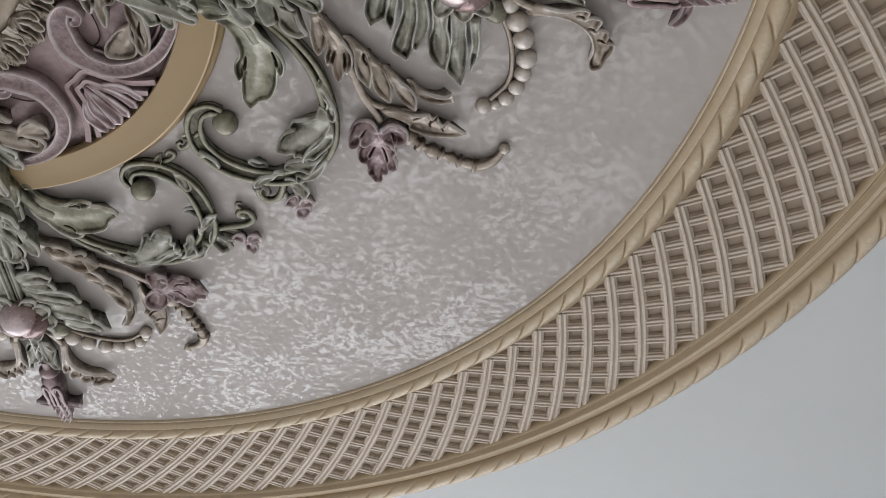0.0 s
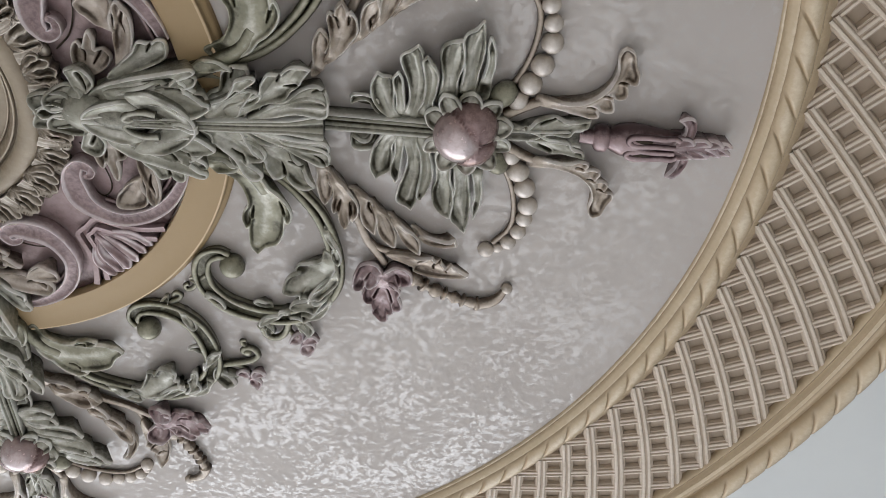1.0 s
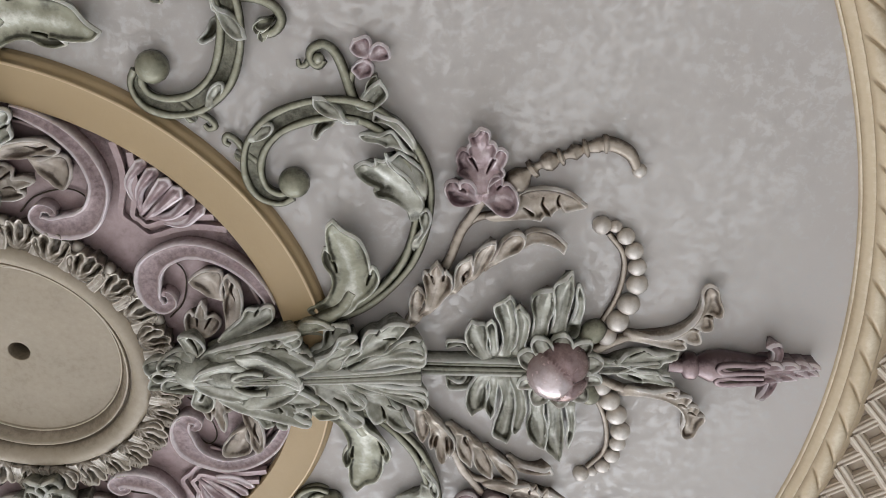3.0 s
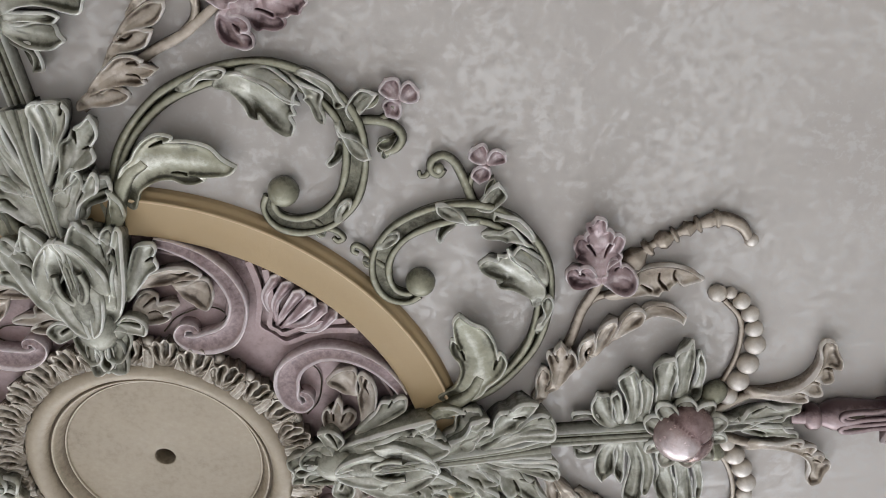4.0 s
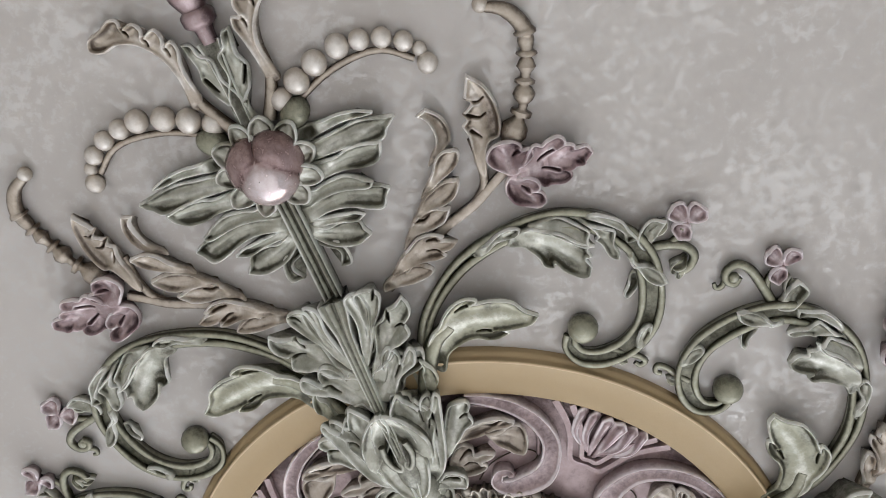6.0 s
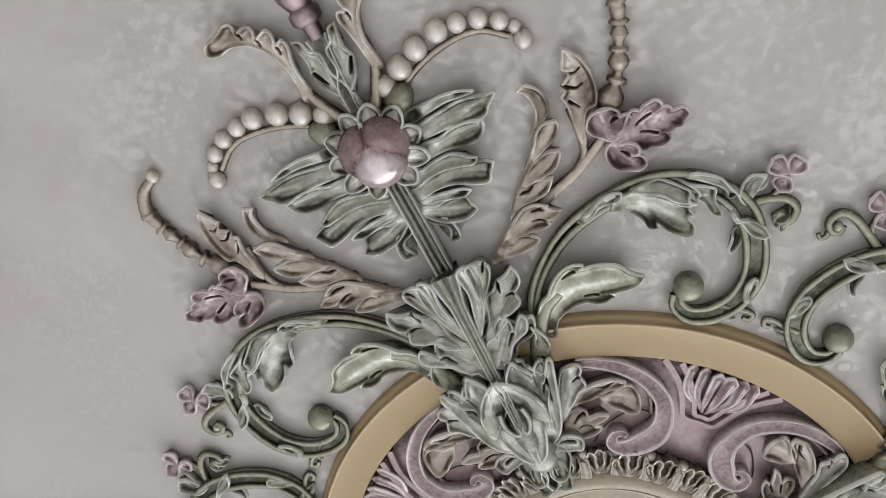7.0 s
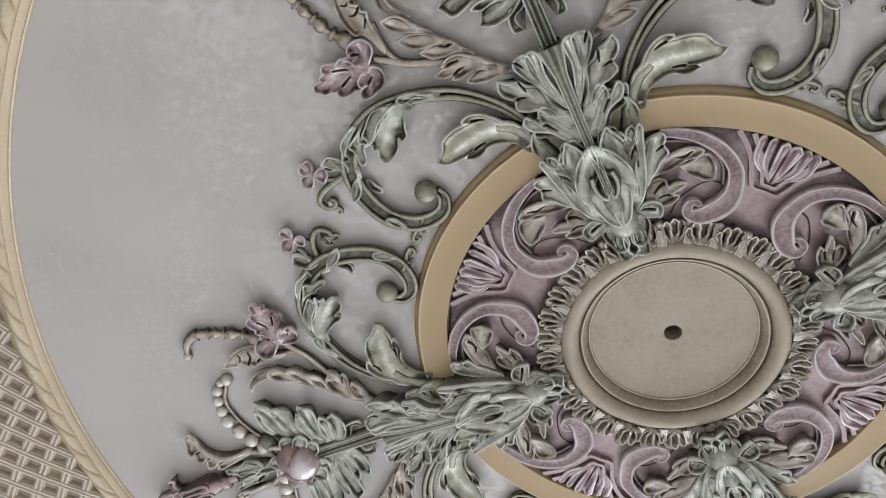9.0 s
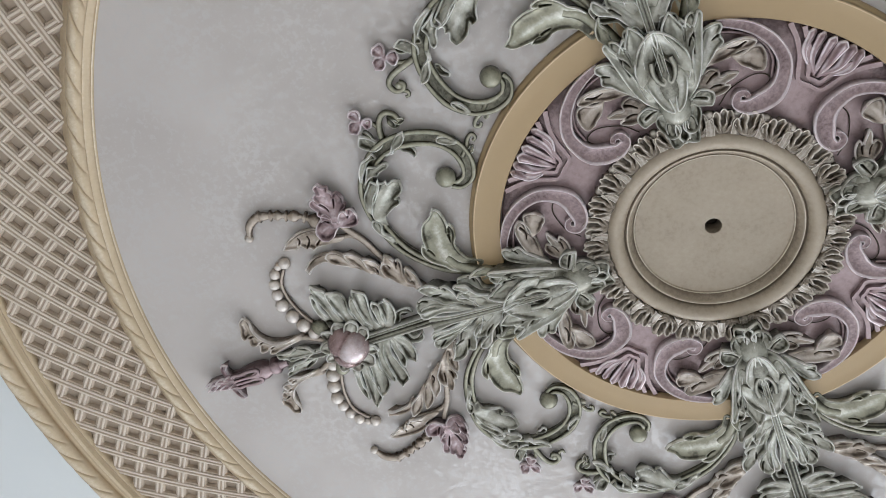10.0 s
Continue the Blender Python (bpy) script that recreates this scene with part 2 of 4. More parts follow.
    for k, (path, s, r, tan, w, h0, h1) in enumerate(tracks):
        ex, ey = gx[..., None] - path[:, 0], gy[..., None] - path[:, 1]
        dist = np.hypot(ex, ey) + 1e-9
        cross = (tan[:, 0] * ey - tan[:, 1] * ex) / dist
        val = r * (1 + .09 * cross * np.sin(13 * s + 2.1 * k)) - dist
        d = val.max(-1)
        wt = np.exp((val - d[..., None]) / .0012)
        wt /= wt.sum(-1, keepdims=True)
        ss, rr = (wt * s).sum(-1), (wt * r).sum(-1)
        q = np.clip((wt * (tan[:, 0] * ey - tan[:, 1] * ex)).sum(-1) / rr, -1.2, 1.2)
        a = np.clip(1 - d / rr, 0, 1.2)
        live = np.clip((ss - .15) / .35, 0, 1)
        deep = np.minimum(1.0 * rr, .0110)
        lean = (.5, -.5, .35, -.4, .45)[k % 5]
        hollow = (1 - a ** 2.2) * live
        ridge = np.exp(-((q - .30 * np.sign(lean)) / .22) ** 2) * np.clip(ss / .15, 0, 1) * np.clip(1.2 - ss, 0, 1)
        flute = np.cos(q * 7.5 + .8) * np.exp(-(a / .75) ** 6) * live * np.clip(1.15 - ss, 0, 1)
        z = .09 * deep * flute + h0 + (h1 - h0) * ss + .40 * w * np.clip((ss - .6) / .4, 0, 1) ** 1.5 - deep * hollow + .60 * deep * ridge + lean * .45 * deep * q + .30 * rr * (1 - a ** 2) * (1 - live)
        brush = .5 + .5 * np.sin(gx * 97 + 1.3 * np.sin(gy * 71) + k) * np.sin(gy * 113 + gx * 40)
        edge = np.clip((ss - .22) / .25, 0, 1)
        # pale ridge streak, dark hollow and root put highlight and shade into the colour
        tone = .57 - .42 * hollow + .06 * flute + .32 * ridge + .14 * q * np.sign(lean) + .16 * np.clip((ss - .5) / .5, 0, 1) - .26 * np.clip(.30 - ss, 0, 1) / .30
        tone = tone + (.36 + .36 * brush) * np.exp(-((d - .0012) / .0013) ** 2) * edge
        z = z + .0013 * k + .0015 * np.exp(-((d - .0015) / .0011) ** 2) * edge
        ds.append(d)
        zs.append(z)
        ws.append(tone)
        back = path[np.maximum(np.arange(41) - 8, 0)]
        ls.append(np.stack([ss, rr, edge, (wt * back[:, 0]).sum(-1), (wt * back[:, 1]).sum(-1)]))
    d = ds[0]
    z, wear_shade, local = zs[0], ws[0], ls[0]
    for dk, zk, wk, lk in zip(ds[1:], zs[1:], ws[1:], ls[1:]):
        # each finger lies over those before it, with a crease along its edge coloured dark as shade
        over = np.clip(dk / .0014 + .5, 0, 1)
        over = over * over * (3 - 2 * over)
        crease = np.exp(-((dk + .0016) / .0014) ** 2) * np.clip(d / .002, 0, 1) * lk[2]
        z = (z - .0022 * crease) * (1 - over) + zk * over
        wear_shade = (wear_shade - .60 * crease) * (1 - over) + wk * over
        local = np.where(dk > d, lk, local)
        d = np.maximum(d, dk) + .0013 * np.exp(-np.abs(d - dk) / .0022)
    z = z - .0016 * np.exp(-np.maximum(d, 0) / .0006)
    gxx, gyy = np.gradient(d, pitch)
    size = np.hypot(gxx, gyy) + 1e-6
    gxx, gyy = gxx / size, gyy / size
    push = np.where(d < 0, -d / np.maximum(size, .5), 0)
    px, py = gx + gxx * push, gy + gyy * push
    ok = d > -1.15 * pitch
    inside = d > 0
    four = lambda m: (m[:-1, :-1], m[1:, :-1], m[1:, 1:], m[:-1, 1:])
    good, some = four(ok), four(inside)
    cells = good[0] & good[1] & good[2] & good[3] & (some[0] | some[1] | some[2] | some[3])
    used = np.zeros_like(ok)
    for m in four(used):
        m |= cells
    index = np.cumsum(used).reshape(used.shape) - 1
    corner = four(index)
    faces = np.stack([c[cells] for c in corner], 1)
    pts = np.stack([px[used], py[used], np.maximum(z[used], .001)], 1)
    return pts, np.clip(wear_shade[used], 0, 1), faces, np.stack([gxx[used], gyy[used], local[3][used], local[4][used]], 1)


def frond(name, material, parent, side, fingers, label="", skirt=.62, thick=.0035):
    """One moulded leaf with fingers that grow together, standing free of the ceiling with an undercut edge."""
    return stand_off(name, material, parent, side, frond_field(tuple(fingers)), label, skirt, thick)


def outline_curve(pts, steps=7):
    """A closed smooth line through (u, v); a third value of 1 makes that point a sharp corner."""
    n = len(pts)
    p = [np.array(q[:2], float) for q in pts]
    sharp = [len(q) > 2 for q in pts]
    out = []
    for i in range(n):
        b, c = p[i], p[(i + 1) % n]
        a = b - (c - b) if sharp[i] else p[i - 1]
        d = c + (c - b) if sharp[(i + 1) % n] else p[(i + 2) % n]
        for f in np.arange(steps) / steps:
            out.append(.5 * (2 * b + (c - a) * f + (2 * a - 5 * b + 4 * c - d) * f * f + (3 * b - a - 3 * c + d) * f ** 3))
    return np.array(out)


def line_distance(gx, gy, line):
    """Distance of every grid point to an open line, and how far along the line its nearest point lies."""
    best, where = np.full(gx.shape, 9.0), np.zeros(gx.shape)
    k = len(line) - 1
    for i in range(k):
        a, e = line[i], line[i + 1] - line[i]
        t = np.clip(((gx - a[0]) * e[0] + (gy - a[1]) * e[1]) / (e @ e + 1e-12), 0, 1)
        d = np.hypot(gx - a[0] - t * e[0], gy - a[1] - t * e[1])
        where = np.where(d < best, (i + t) / k, where)
        best = np.minimum(best, d)
    return best, where


@functools.lru_cache(None)
def blade_field(root, outline, h0, h1, veins, cuts, cup, rim, curl, grow, pitch):
    """Surface of one modelled leaf: a dished sheet with a raised cord along its edge, swelling ribs and cut-in folds."""
    line = outline_curve(outline)
    x0, y0 = line.min(0) - 3 * pitch - grow
    x1, y1 = line.max(0) + 3 * pitch + grow
    gx, gy = np.meshgrid(np.arange(x0, x1, pitch), np.arange(y0, y1, pitch), indexing="ij")
    d, _ = line_distance(gx, gy, np.vstack([line, line[:1]]))
    inside = np.zeros(gx.shape, bool)
    for a, b in zip(line, np.roll(line, -1, 0)):
        if a[1] != b[1]:
            inside ^= ((a[1] > gy) != (b[1] > gy)) & (gx < (b[0] - a[0]) * (gy - a[1]) / (b[1] - a[1]) + a[0])
    d = np.where(inside, d, -d) + grow
    deepest = float(d.max())
    away = np.hypot(line[:, 0] - root[0], line[:, 1] - root[1]).max()
    s = np.clip(np.hypot(gx - root[0], gy - root[1]) / away, 0, 1)
    edge = np.clip((s - .12) / .22, 0, 1)
    cord = np.exp(-((d - .0019) / .0017) ** 2) * edge
    brush = np.exp(-(np.maximum(d - .0018, 0) / .0013) ** 2) * edge
    scale = min(.0065, .5 * deepest)
    hollow = 1 - np.exp(-np.maximum(d - .0022, 0) / scale)
    depth = math.copysign(min(2.0 * abs(cup) + .001, 1.0 * deepest), cup) * (.35 + .65 * edge)
    z = h0 + (h1 - h0) * s + curl * np.clip((s - .55) / .45, 0, 1) ** 2 + rim * cord - depth * hollow
    z = z - .0022 * np.exp(-np.maximum(d, 0) / .0007)
    ribs = np.zeros(gx.shape)
    for v in veins:
        r, w = line_distance(gx, gy, smooth_path(v, 14))
        wide = min(.0130, .55 * deepest + .0008) * (1.15 - .5 * w)
        ribs = np.maximum(ribs, np.exp(-(r / wide) ** 2) * (1 - .35 * w))
    z = z + min(1.45 * abs(cup) + .0010, .9 * deepest) * ribs * (cup > 0)
    # each leaf lies a little twisted, one half above the other
    mid = line.mean(0) - np.array(root)
    mid = mid / (np.hypot(*mid) + 1e-9)
    across = np.clip((mid[0] * (gy - root[1]) - mid[1] * (gx - root[0])) / (deepest + .004), -1.5, 1.5)
    twist = math.copysign(.0050, math.sin(900 * root[0] + 1700 * root[1])) * min(1, deepest / .010)
    z = z + twist * across * edge
    # shallow tooling marks run from the root to the edge
    fan = np.arctan2(gy - root[1], gx - root[0])
    tool = np.sin(fan * 19 + 5 * s) * np.clip((s - .35) / .3, 0, 1) * np.clip(d / .004, 0, 1) * (cup > 0)
    z = z + .0004 * tool
    uneven = np.sin(gx * 83 + 2.1 * np.sin(gy * 59)) * np.sin(gy * 101 + 37 * gx)
    # ribs, hollows, root and lower half carry highlight and shade painted into the tone
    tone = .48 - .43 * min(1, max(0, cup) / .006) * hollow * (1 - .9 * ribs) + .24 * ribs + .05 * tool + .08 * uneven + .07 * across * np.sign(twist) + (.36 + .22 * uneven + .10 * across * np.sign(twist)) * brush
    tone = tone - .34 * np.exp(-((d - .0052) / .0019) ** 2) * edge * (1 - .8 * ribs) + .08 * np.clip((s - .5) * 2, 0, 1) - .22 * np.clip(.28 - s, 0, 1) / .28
    # each slit is coloured dark as shade, with a pale lip beside it
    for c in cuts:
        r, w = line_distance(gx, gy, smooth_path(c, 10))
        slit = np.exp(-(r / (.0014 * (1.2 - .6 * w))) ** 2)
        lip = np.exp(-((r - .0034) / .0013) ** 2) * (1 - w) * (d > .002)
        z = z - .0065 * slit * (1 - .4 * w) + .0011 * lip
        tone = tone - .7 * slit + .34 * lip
    gxx, gyy = np.gradient(d, pitch)
    size = np.hypot(gxx, gyy) + 1e-6
    gxx, gyy = gxx / size, gyy / size
    push = np.where(d < 0, -d, 0)
    px, py = gx + gxx * push, gy + gyy * push
    ok = d > -1.2 * pitch
    four = lambda m: (m[:-1, :-1], m[1:, :-1], m[1:, 1:], m[:-1, 1:])
    good, some = four(ok), four(d > 0)
    cells = good[0] & good[1] & good[2] & good[3] & (some[0] | some[1] | some[2] | some[3])
    used = np.zeros_like(ok)
    for m in four(used):
        m |= cells
    index = np.cumsum(used).reshape(used.shape) - 1
    faces = np.stack([c[cells] for c in four(index)], 1)
    pts = np.stack([px[used], py[used], np.maximum(z[used], .001)], 1)
    tuck = min(.011, .9 * deepest)
    if veins:
        spine = smooth_path(veins[0], 14)
        _, w = line_distance(px, py, spine)
        back = np.clip(w - .30, 0, 1) * 14
        tx, ty = np.interp(back, np.arange(15), spine[:, 0]), np.interp(back, np.arange(15), spine[:, 1])
    else:
        tx, ty = root[0] + 0 * px, root[1] + 0 * py
    foot_x, foot_y = px + .3 * gxx * tuck + .7 * (tx - px), py + .3 * gyy * tuck + .7 * (ty - py)
    return pts, np.clip(tone[used], 0, 1), faces, np.stack([gxx[used], gyy[used], foot_x[used], foot_y[used]], 1)


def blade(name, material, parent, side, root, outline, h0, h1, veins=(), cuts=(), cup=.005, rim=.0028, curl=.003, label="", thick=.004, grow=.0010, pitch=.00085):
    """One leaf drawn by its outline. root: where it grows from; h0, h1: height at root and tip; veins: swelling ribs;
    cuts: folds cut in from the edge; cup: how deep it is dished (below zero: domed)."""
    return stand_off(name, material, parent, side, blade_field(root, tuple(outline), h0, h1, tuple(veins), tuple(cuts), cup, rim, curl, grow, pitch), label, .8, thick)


def stand_off(name, material, parent, side, field, label, skirt, thick):
    """A leaf's surface as a mesh, with its edge turned under and its foot on the ceiling."""
    pts, wear_shade, faces, inward = field
    bm = fresh()
    lay = bm.verts.layers.float["wear_shade"]
    vs = []
    for (x, y, z), w in zip(pts.tolist(), wear_shade.tolist()):
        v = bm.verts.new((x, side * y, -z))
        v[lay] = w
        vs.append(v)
    edges = {}
    for f in faces.tolist():
        bm.faces.new([vs[i] for i in f])
        for i, j in zip(f, f[1:] + f[:1]):
            edges[(i, j)] = edges.pop((j, i), None) is None
            if not edges[(i, j)]:
                del edges[(i, j)]
    low = {}

    def under(i):
        if i not in low:
            x, y, z = pts[i]
            gx, gy, cx, cy = inward[i]
            # shade under the leaf is put into the tone of edge and foot
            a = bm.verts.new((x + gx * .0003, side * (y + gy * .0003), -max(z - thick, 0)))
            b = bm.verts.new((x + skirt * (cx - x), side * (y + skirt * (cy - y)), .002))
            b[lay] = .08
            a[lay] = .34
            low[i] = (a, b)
        return low[i]
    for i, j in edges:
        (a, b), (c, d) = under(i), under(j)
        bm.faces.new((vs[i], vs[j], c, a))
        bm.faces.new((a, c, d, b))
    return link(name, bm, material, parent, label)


def tube(bm, pts, radius, high, n=24, side=1, flutes=0, depth=.15, k=10, squash=1.0):
    """A round stem along pts (u, v); radius(s), high(s): its radius and the height of its axis."""
    path = smooth_path(pts, n)
    grid, wear_shades = [], []
    for i in range(n + 1):
        s = i / n
        c = path[i]
        t = path[min(i + 1, n)] - path[max(i - 1, 0)]
        t = t / (np.hypot(*t) + 1e-9)
        nrm = np.array((-t[1], t[0]))
        r, h = radius(s), high(s)
        row, wr = [], []
        for j in range(k):
            a = 2 * math.pi * j / k
            rr = r * (1 - depth * (.5 + .5 * math.cos(flutes * a))) if flutes else r
            row.append((c[0] + nrm[0] * rr * math.cos(a), side * (c[1] + nrm[1] * rr * math.cos(a)), -(h + rr * math.sin(a) * squash)))
            # palest along the crest, darkest round the flanks
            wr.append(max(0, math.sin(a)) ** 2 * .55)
        grid.append(row)
        wear_shades.append(wr)
    vs = skin(bm, grid, wear_shades, closed_v=True)
    for end in (vs[0], vs[-1]):
        bm.faces.new(end)


def ball(bm, c, r, high, side=1, k=12, m=8, stretch=(1, 1, 1), turn=0.0, wear_shade=.5):
    lay = bm.verts.layers.float["wear_shade"]
    ct, st = math.cos(turn), math.sin(turn)
    rows = []
    for i in range(1, m):
        a = math.pi * i / m
        row = []
        for j in range(k):
            b = 2 * math.pi * j / k
            x, y, z = r * stretch[0] * math.sin(a) * math.cos(b), r * stretch[1] * math.sin(a) * math.sin(b), r * stretch[2] * math.cos(a)
            v = bm.verts.new((c[0] + x * ct - y * st, side * (c[1] + x * st + y * ct), -(high + z)))
            # palest at the bottom pole, darker round the sides and back
            v[lay] = wear_shade * (.45 + .55 * math.cos(a)) if math.cos(a) > 0 else .3 * wear_shade
            row.append(v)
        rows.append(row)
    top = bm.verts.new((c[0], side * c[1], -(high + r * stretch[2])))
    top[lay] = wear_shade
    bot = bm.verts.new((c[0], side * c[1], -(high - r * stretch[2])))
    for a, b in zip(rows, rows[1:]):
        for j in range(k):
            bm.faces.new((a[j], b[j], b[(j + 1) % k], a[(j + 1) % k]))
    for j in range(k):
        bm.faces.new((top, rows[0][j], rows[0][(j + 1) % k]))
        bm.faces.new((bot, rows[-1][(j + 1) % k], rows[-1][j]))


def fruit_skin(c, m=36, k=56):
    """A round fruit of three swelling parts; a highlight is painted on the cheek, shade into the narrow creases."""
    parts = ((-.0055, 0, .0092, .0360), (.0077, .0106, .0020, .0360), (.0077, -.0106, .0020, .0360))
    bm = fresh()
    grid, wear_shades = [], []
    for i in range(m + 1):
        t = math.pi * min(max(i / m, .004), .996)
        row, wr = [], []
        for j in range(k):
            f = 2 * math.pi * j / k
            n = np.array((math.sin(t) * math.cos(f), math.sin(t) * math.sin(f), math.cos(t)))
            reach = []
            for *o, r in parts:
                q = float(n @ np.array(o))
                reach.append(q + math.sqrt(max(q * q - float(np.dot(o, o)) + r * r, 1e-9)))
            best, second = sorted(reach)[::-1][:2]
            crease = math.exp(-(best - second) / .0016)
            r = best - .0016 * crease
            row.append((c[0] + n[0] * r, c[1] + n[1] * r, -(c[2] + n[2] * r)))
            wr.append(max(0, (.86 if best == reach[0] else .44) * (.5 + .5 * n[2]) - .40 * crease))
        grid.append(row)
        wear_shades.append(wr)
    skin(bm, grid, wear_shades, closed_v=True)
    return bm


def lathe(profile, seg=160, centre=(0, 0), wear_shade=()):
    """A ring or disc from (radius, height below the ceiling) pairs."""
    bm = fresh()
    grid, wear_shades = [], []
    for i in range(seg):
        a = 2 * math.pi * i / seg
        grid.append([(centre[0] + r * math.cos(a), centre[1] + r * math.sin(a), -h) for r, h in profile])
        wear_shades.append([wear_shade[j] if wear_shade else 0 for j in range(len(profile))])
    skin(bm, grid, wear_shades, closed_u=True)
    return bm


def polar(r, deg):
    return (r * math.cos(radians(deg)), r * math.sin(radians(deg)))


def slab(name, lo, hi, material, label="", category=""):
    """A box of the setting."""
    bm = fresh()
    bmesh.ops.create_cube(bm, size=1, matrix=Matrix.LocRotScale((Vector(lo) + Vector(hi)) / 2, None, Vector(hi) - Vector(lo)))
    ob = link(name, bm, material, None, label, smooth=False)
    tagged(ob, category=category, kind="structure")
    return ob


# ---------------------------------------------------------------- the room round it
slab("floor", (-WX - .2, WY0 - .2, -.2), (WX + .2, WY1 + .2, 0), FLOORWOOD, "pale stone-coloured floor", "floor")
slab("wall_south", (-WX - .2, WY0 - .2, 0), (WX + .2, WY0, H), WALLPAINT, "plain warm white painted wall", "wall")
slab("wall_west", (-WX - .2, WY0, 0), (-WX, WY1, H), WALLPAINT, "plain warm white painted wall", "wall")
slab("wall_east", (WX, WY0, 0), (WX + .2, WY1, H), WALLPAINT, "plain warm white painted wall", "wall")
bm = fresh()
xs = [-WX - .2, WIN[0][0] - WIN[0][1] / 2, WIN[0][0] + WIN[0][1] / 2, WX + .2]
for x0, x1, z0, z1 in ((xs[0], xs[1], 0, H), (xs[2], xs[3], 0, H), (xs[1], xs[2], 0, SILL), (xs[1], xs[2], HEAD, H)):
    bmesh.ops.create_cube(bm, size=1, matrix=Matrix.LocRotScale(((x0 + x1) / 2, WY1 + .1, (z0 + z1) / 2), None, (x1 - x0, .2, z1 - z0)))
tagged(link("wall_north", bm, WALLPAINT, None, "plain warm white wall with one broad window", smooth=False), category="wall", kind="structure")

# centre of the round frame, a finger's breadth off the rose
RC = (-.015, -.014)
# flat white ceiling with the round opening for the decorated field
bm = fresh()
SEG = 160
grid = [[], [], []]
for i in range(SEG):
    a = 2 * math.pi * i / SEG
    c, s = math.cos(a), math.sin(a)
    k = min(abs((WX + .2 - RC[0] * (1 if c > 0 else -1)) / c) if abs(c) > 1e-6 else 99, abs(((WY1 + .2 if s > 0 else -WY0 + .2)) / s) if abs(s) > 1e-6 else 99)
    x, y = RC[0] + k * c, RC[1] + k * s
    grid[0].append((RC[0] + 1.50 * c, RC[1] + 1.50 * s, H))
    grid[1].append((x, y, H))
    grid[2].append((x, y, H + .2))
skin(bm, grid, [[0] * SEG] * 3, closed_v=True)
tagged(link("ceiling", bm, WHITE, None, "flat white painted ceiling", smooth=False), category="ceiling", kind="structure")

# decorated field
bm = lathe([(.30, 0), (.45, 0), (.6, 0), (.9, 0), (1.16, 0), (1.17, -.05), (.30, -.05)], 128, RC)
ob = link("ceiling_field", bm, PEARL, None, "round ceiling field in pearl-flecked beige paint", smooth=False)
ob.location.z = H
tagged(ob, category="ceiling", kind="structure")


# ---------------------------------------------------------------- ring mouldings
def thing(name, label, category, group="", at=(0, 0, H), turn=0):
    ob = new(name)
    ob.empty_display_size = .05
    ob.matrix_basis = pose(*at, 0, 0, turn)
    return tagged(ob, label, category, group)


def rope(radius, thick, high, turns, lean, flat=.75, k=17, per=18):
    """A half-round moulding cut like a twisted ribbon: turns cusps round the ring, each cut leaning across it."""
    bm = fresh()
    grid, wear_shades = [], []
    for i in range(turns * per):
        x = (i % per) / per
        row, wr = [], []
        for j in range(k):
            b = math.pi * j / (k - 1)
            f = j / (k - 1) - .5
            a = 2 * math.pi / turns * (i / per + lean * f + .12 * math.sin(2 * math.pi * f))
            near = math.exp(-(f / .36) ** 6)
            cut = near * (math.exp(-((x - .08) / .045) ** 2) + math.exp(-((x - 1.08) / .045) ** 2))
            swell = near * (.20 * math.sin(math.pi * x) ** .7 + .10 * x)
            lift = .93 + .42 * swell - .22 * cut
            rr = radius - thick * math.cos(b)
            z = high + thick * flat * math.sin(b) ** .8 * lift if 0 < j < k - 1 else -.002
            row.append((rr * math.cos(a), rr * math.sin(a), -z))
            wr.append(max(0, .9 * math.sin(b) ** 2 * max(0, lift - .72) * 2.6 - .3 * cut))
        grid.append(row)
        wear_shades.append(wr)
    skin(bm, grid, wear_shades, closed_u=True)
    return bm


inner = thing("ring_moulding", "cream-gold ring moulding with a twisted rope edge round the field", "moulding", "ring mouldings", (*RC, H))
link("cove", lathe([(1.143, -.002), (1.144, .004), (1.146, .0055), (1.1475, .0050), (1.148, .007), (1.152, .010), (1.157, .0145), (1.1585, .0150), (1.1605, .0135), (1.163, .008), (1.165, -.002)],
                   240, wear_shade=[0, .6, .9, .2, .2, .4, .6, .7, .5, 0, 0]), CREAM, inner)
link("rope_edge", rope(1.1745, .0170, .006, 134, .95, 1.05), CREAM, inner)
link("fillet", lathe([(1.188, -.002), (1.189, .0105), (1.192, .0115), (1.197, .0085), (1.203, .0040), (1.206, .0020), (1.207, -.006)], 240, wear_shade=[0, .2, .4, .2, .1, .1, 0]), CREAM, inner)
outer = thing("ring_moulding", "outer cream-gold ring moulding with a twisted rope edge against white ceiling", "moulding", "ring mouldings", (*RC, H))
link("cove", lathe([(1.440, -.008), (1.441, .008), (1.445, .012), (1.449, .010), (1.451, .012), (1.454, .020), (1.460, .022), (1.464, .018), (1.466, .018), (1.469, .020), (1.473, .012), (1.476, -.002)],
                   280, wear_shade=[0, .3, .5, 0, 0, .5, .6, 0, 0, .5, 0, 0]), CREAM, outer)
link("fillet", lathe([(1.475, -.002), (1.476, .0085), (1.480, .0100), (1.485, .0085), (1.489, .0080), (1.491, -.002)], 280, wear_shade=[0, .3, .5, .2, .1, 0]), CREAM, outer)
link("rope_edge", rope(1.5105, .0225, .005, 167, 1.1, .95), CREAM, outer)

# ---------------------------------------------------------------- rose in the middle
rose = thing("ceiling_rose", "round taupe centre plate with a cable hole and leaf border", "ceiling rose")
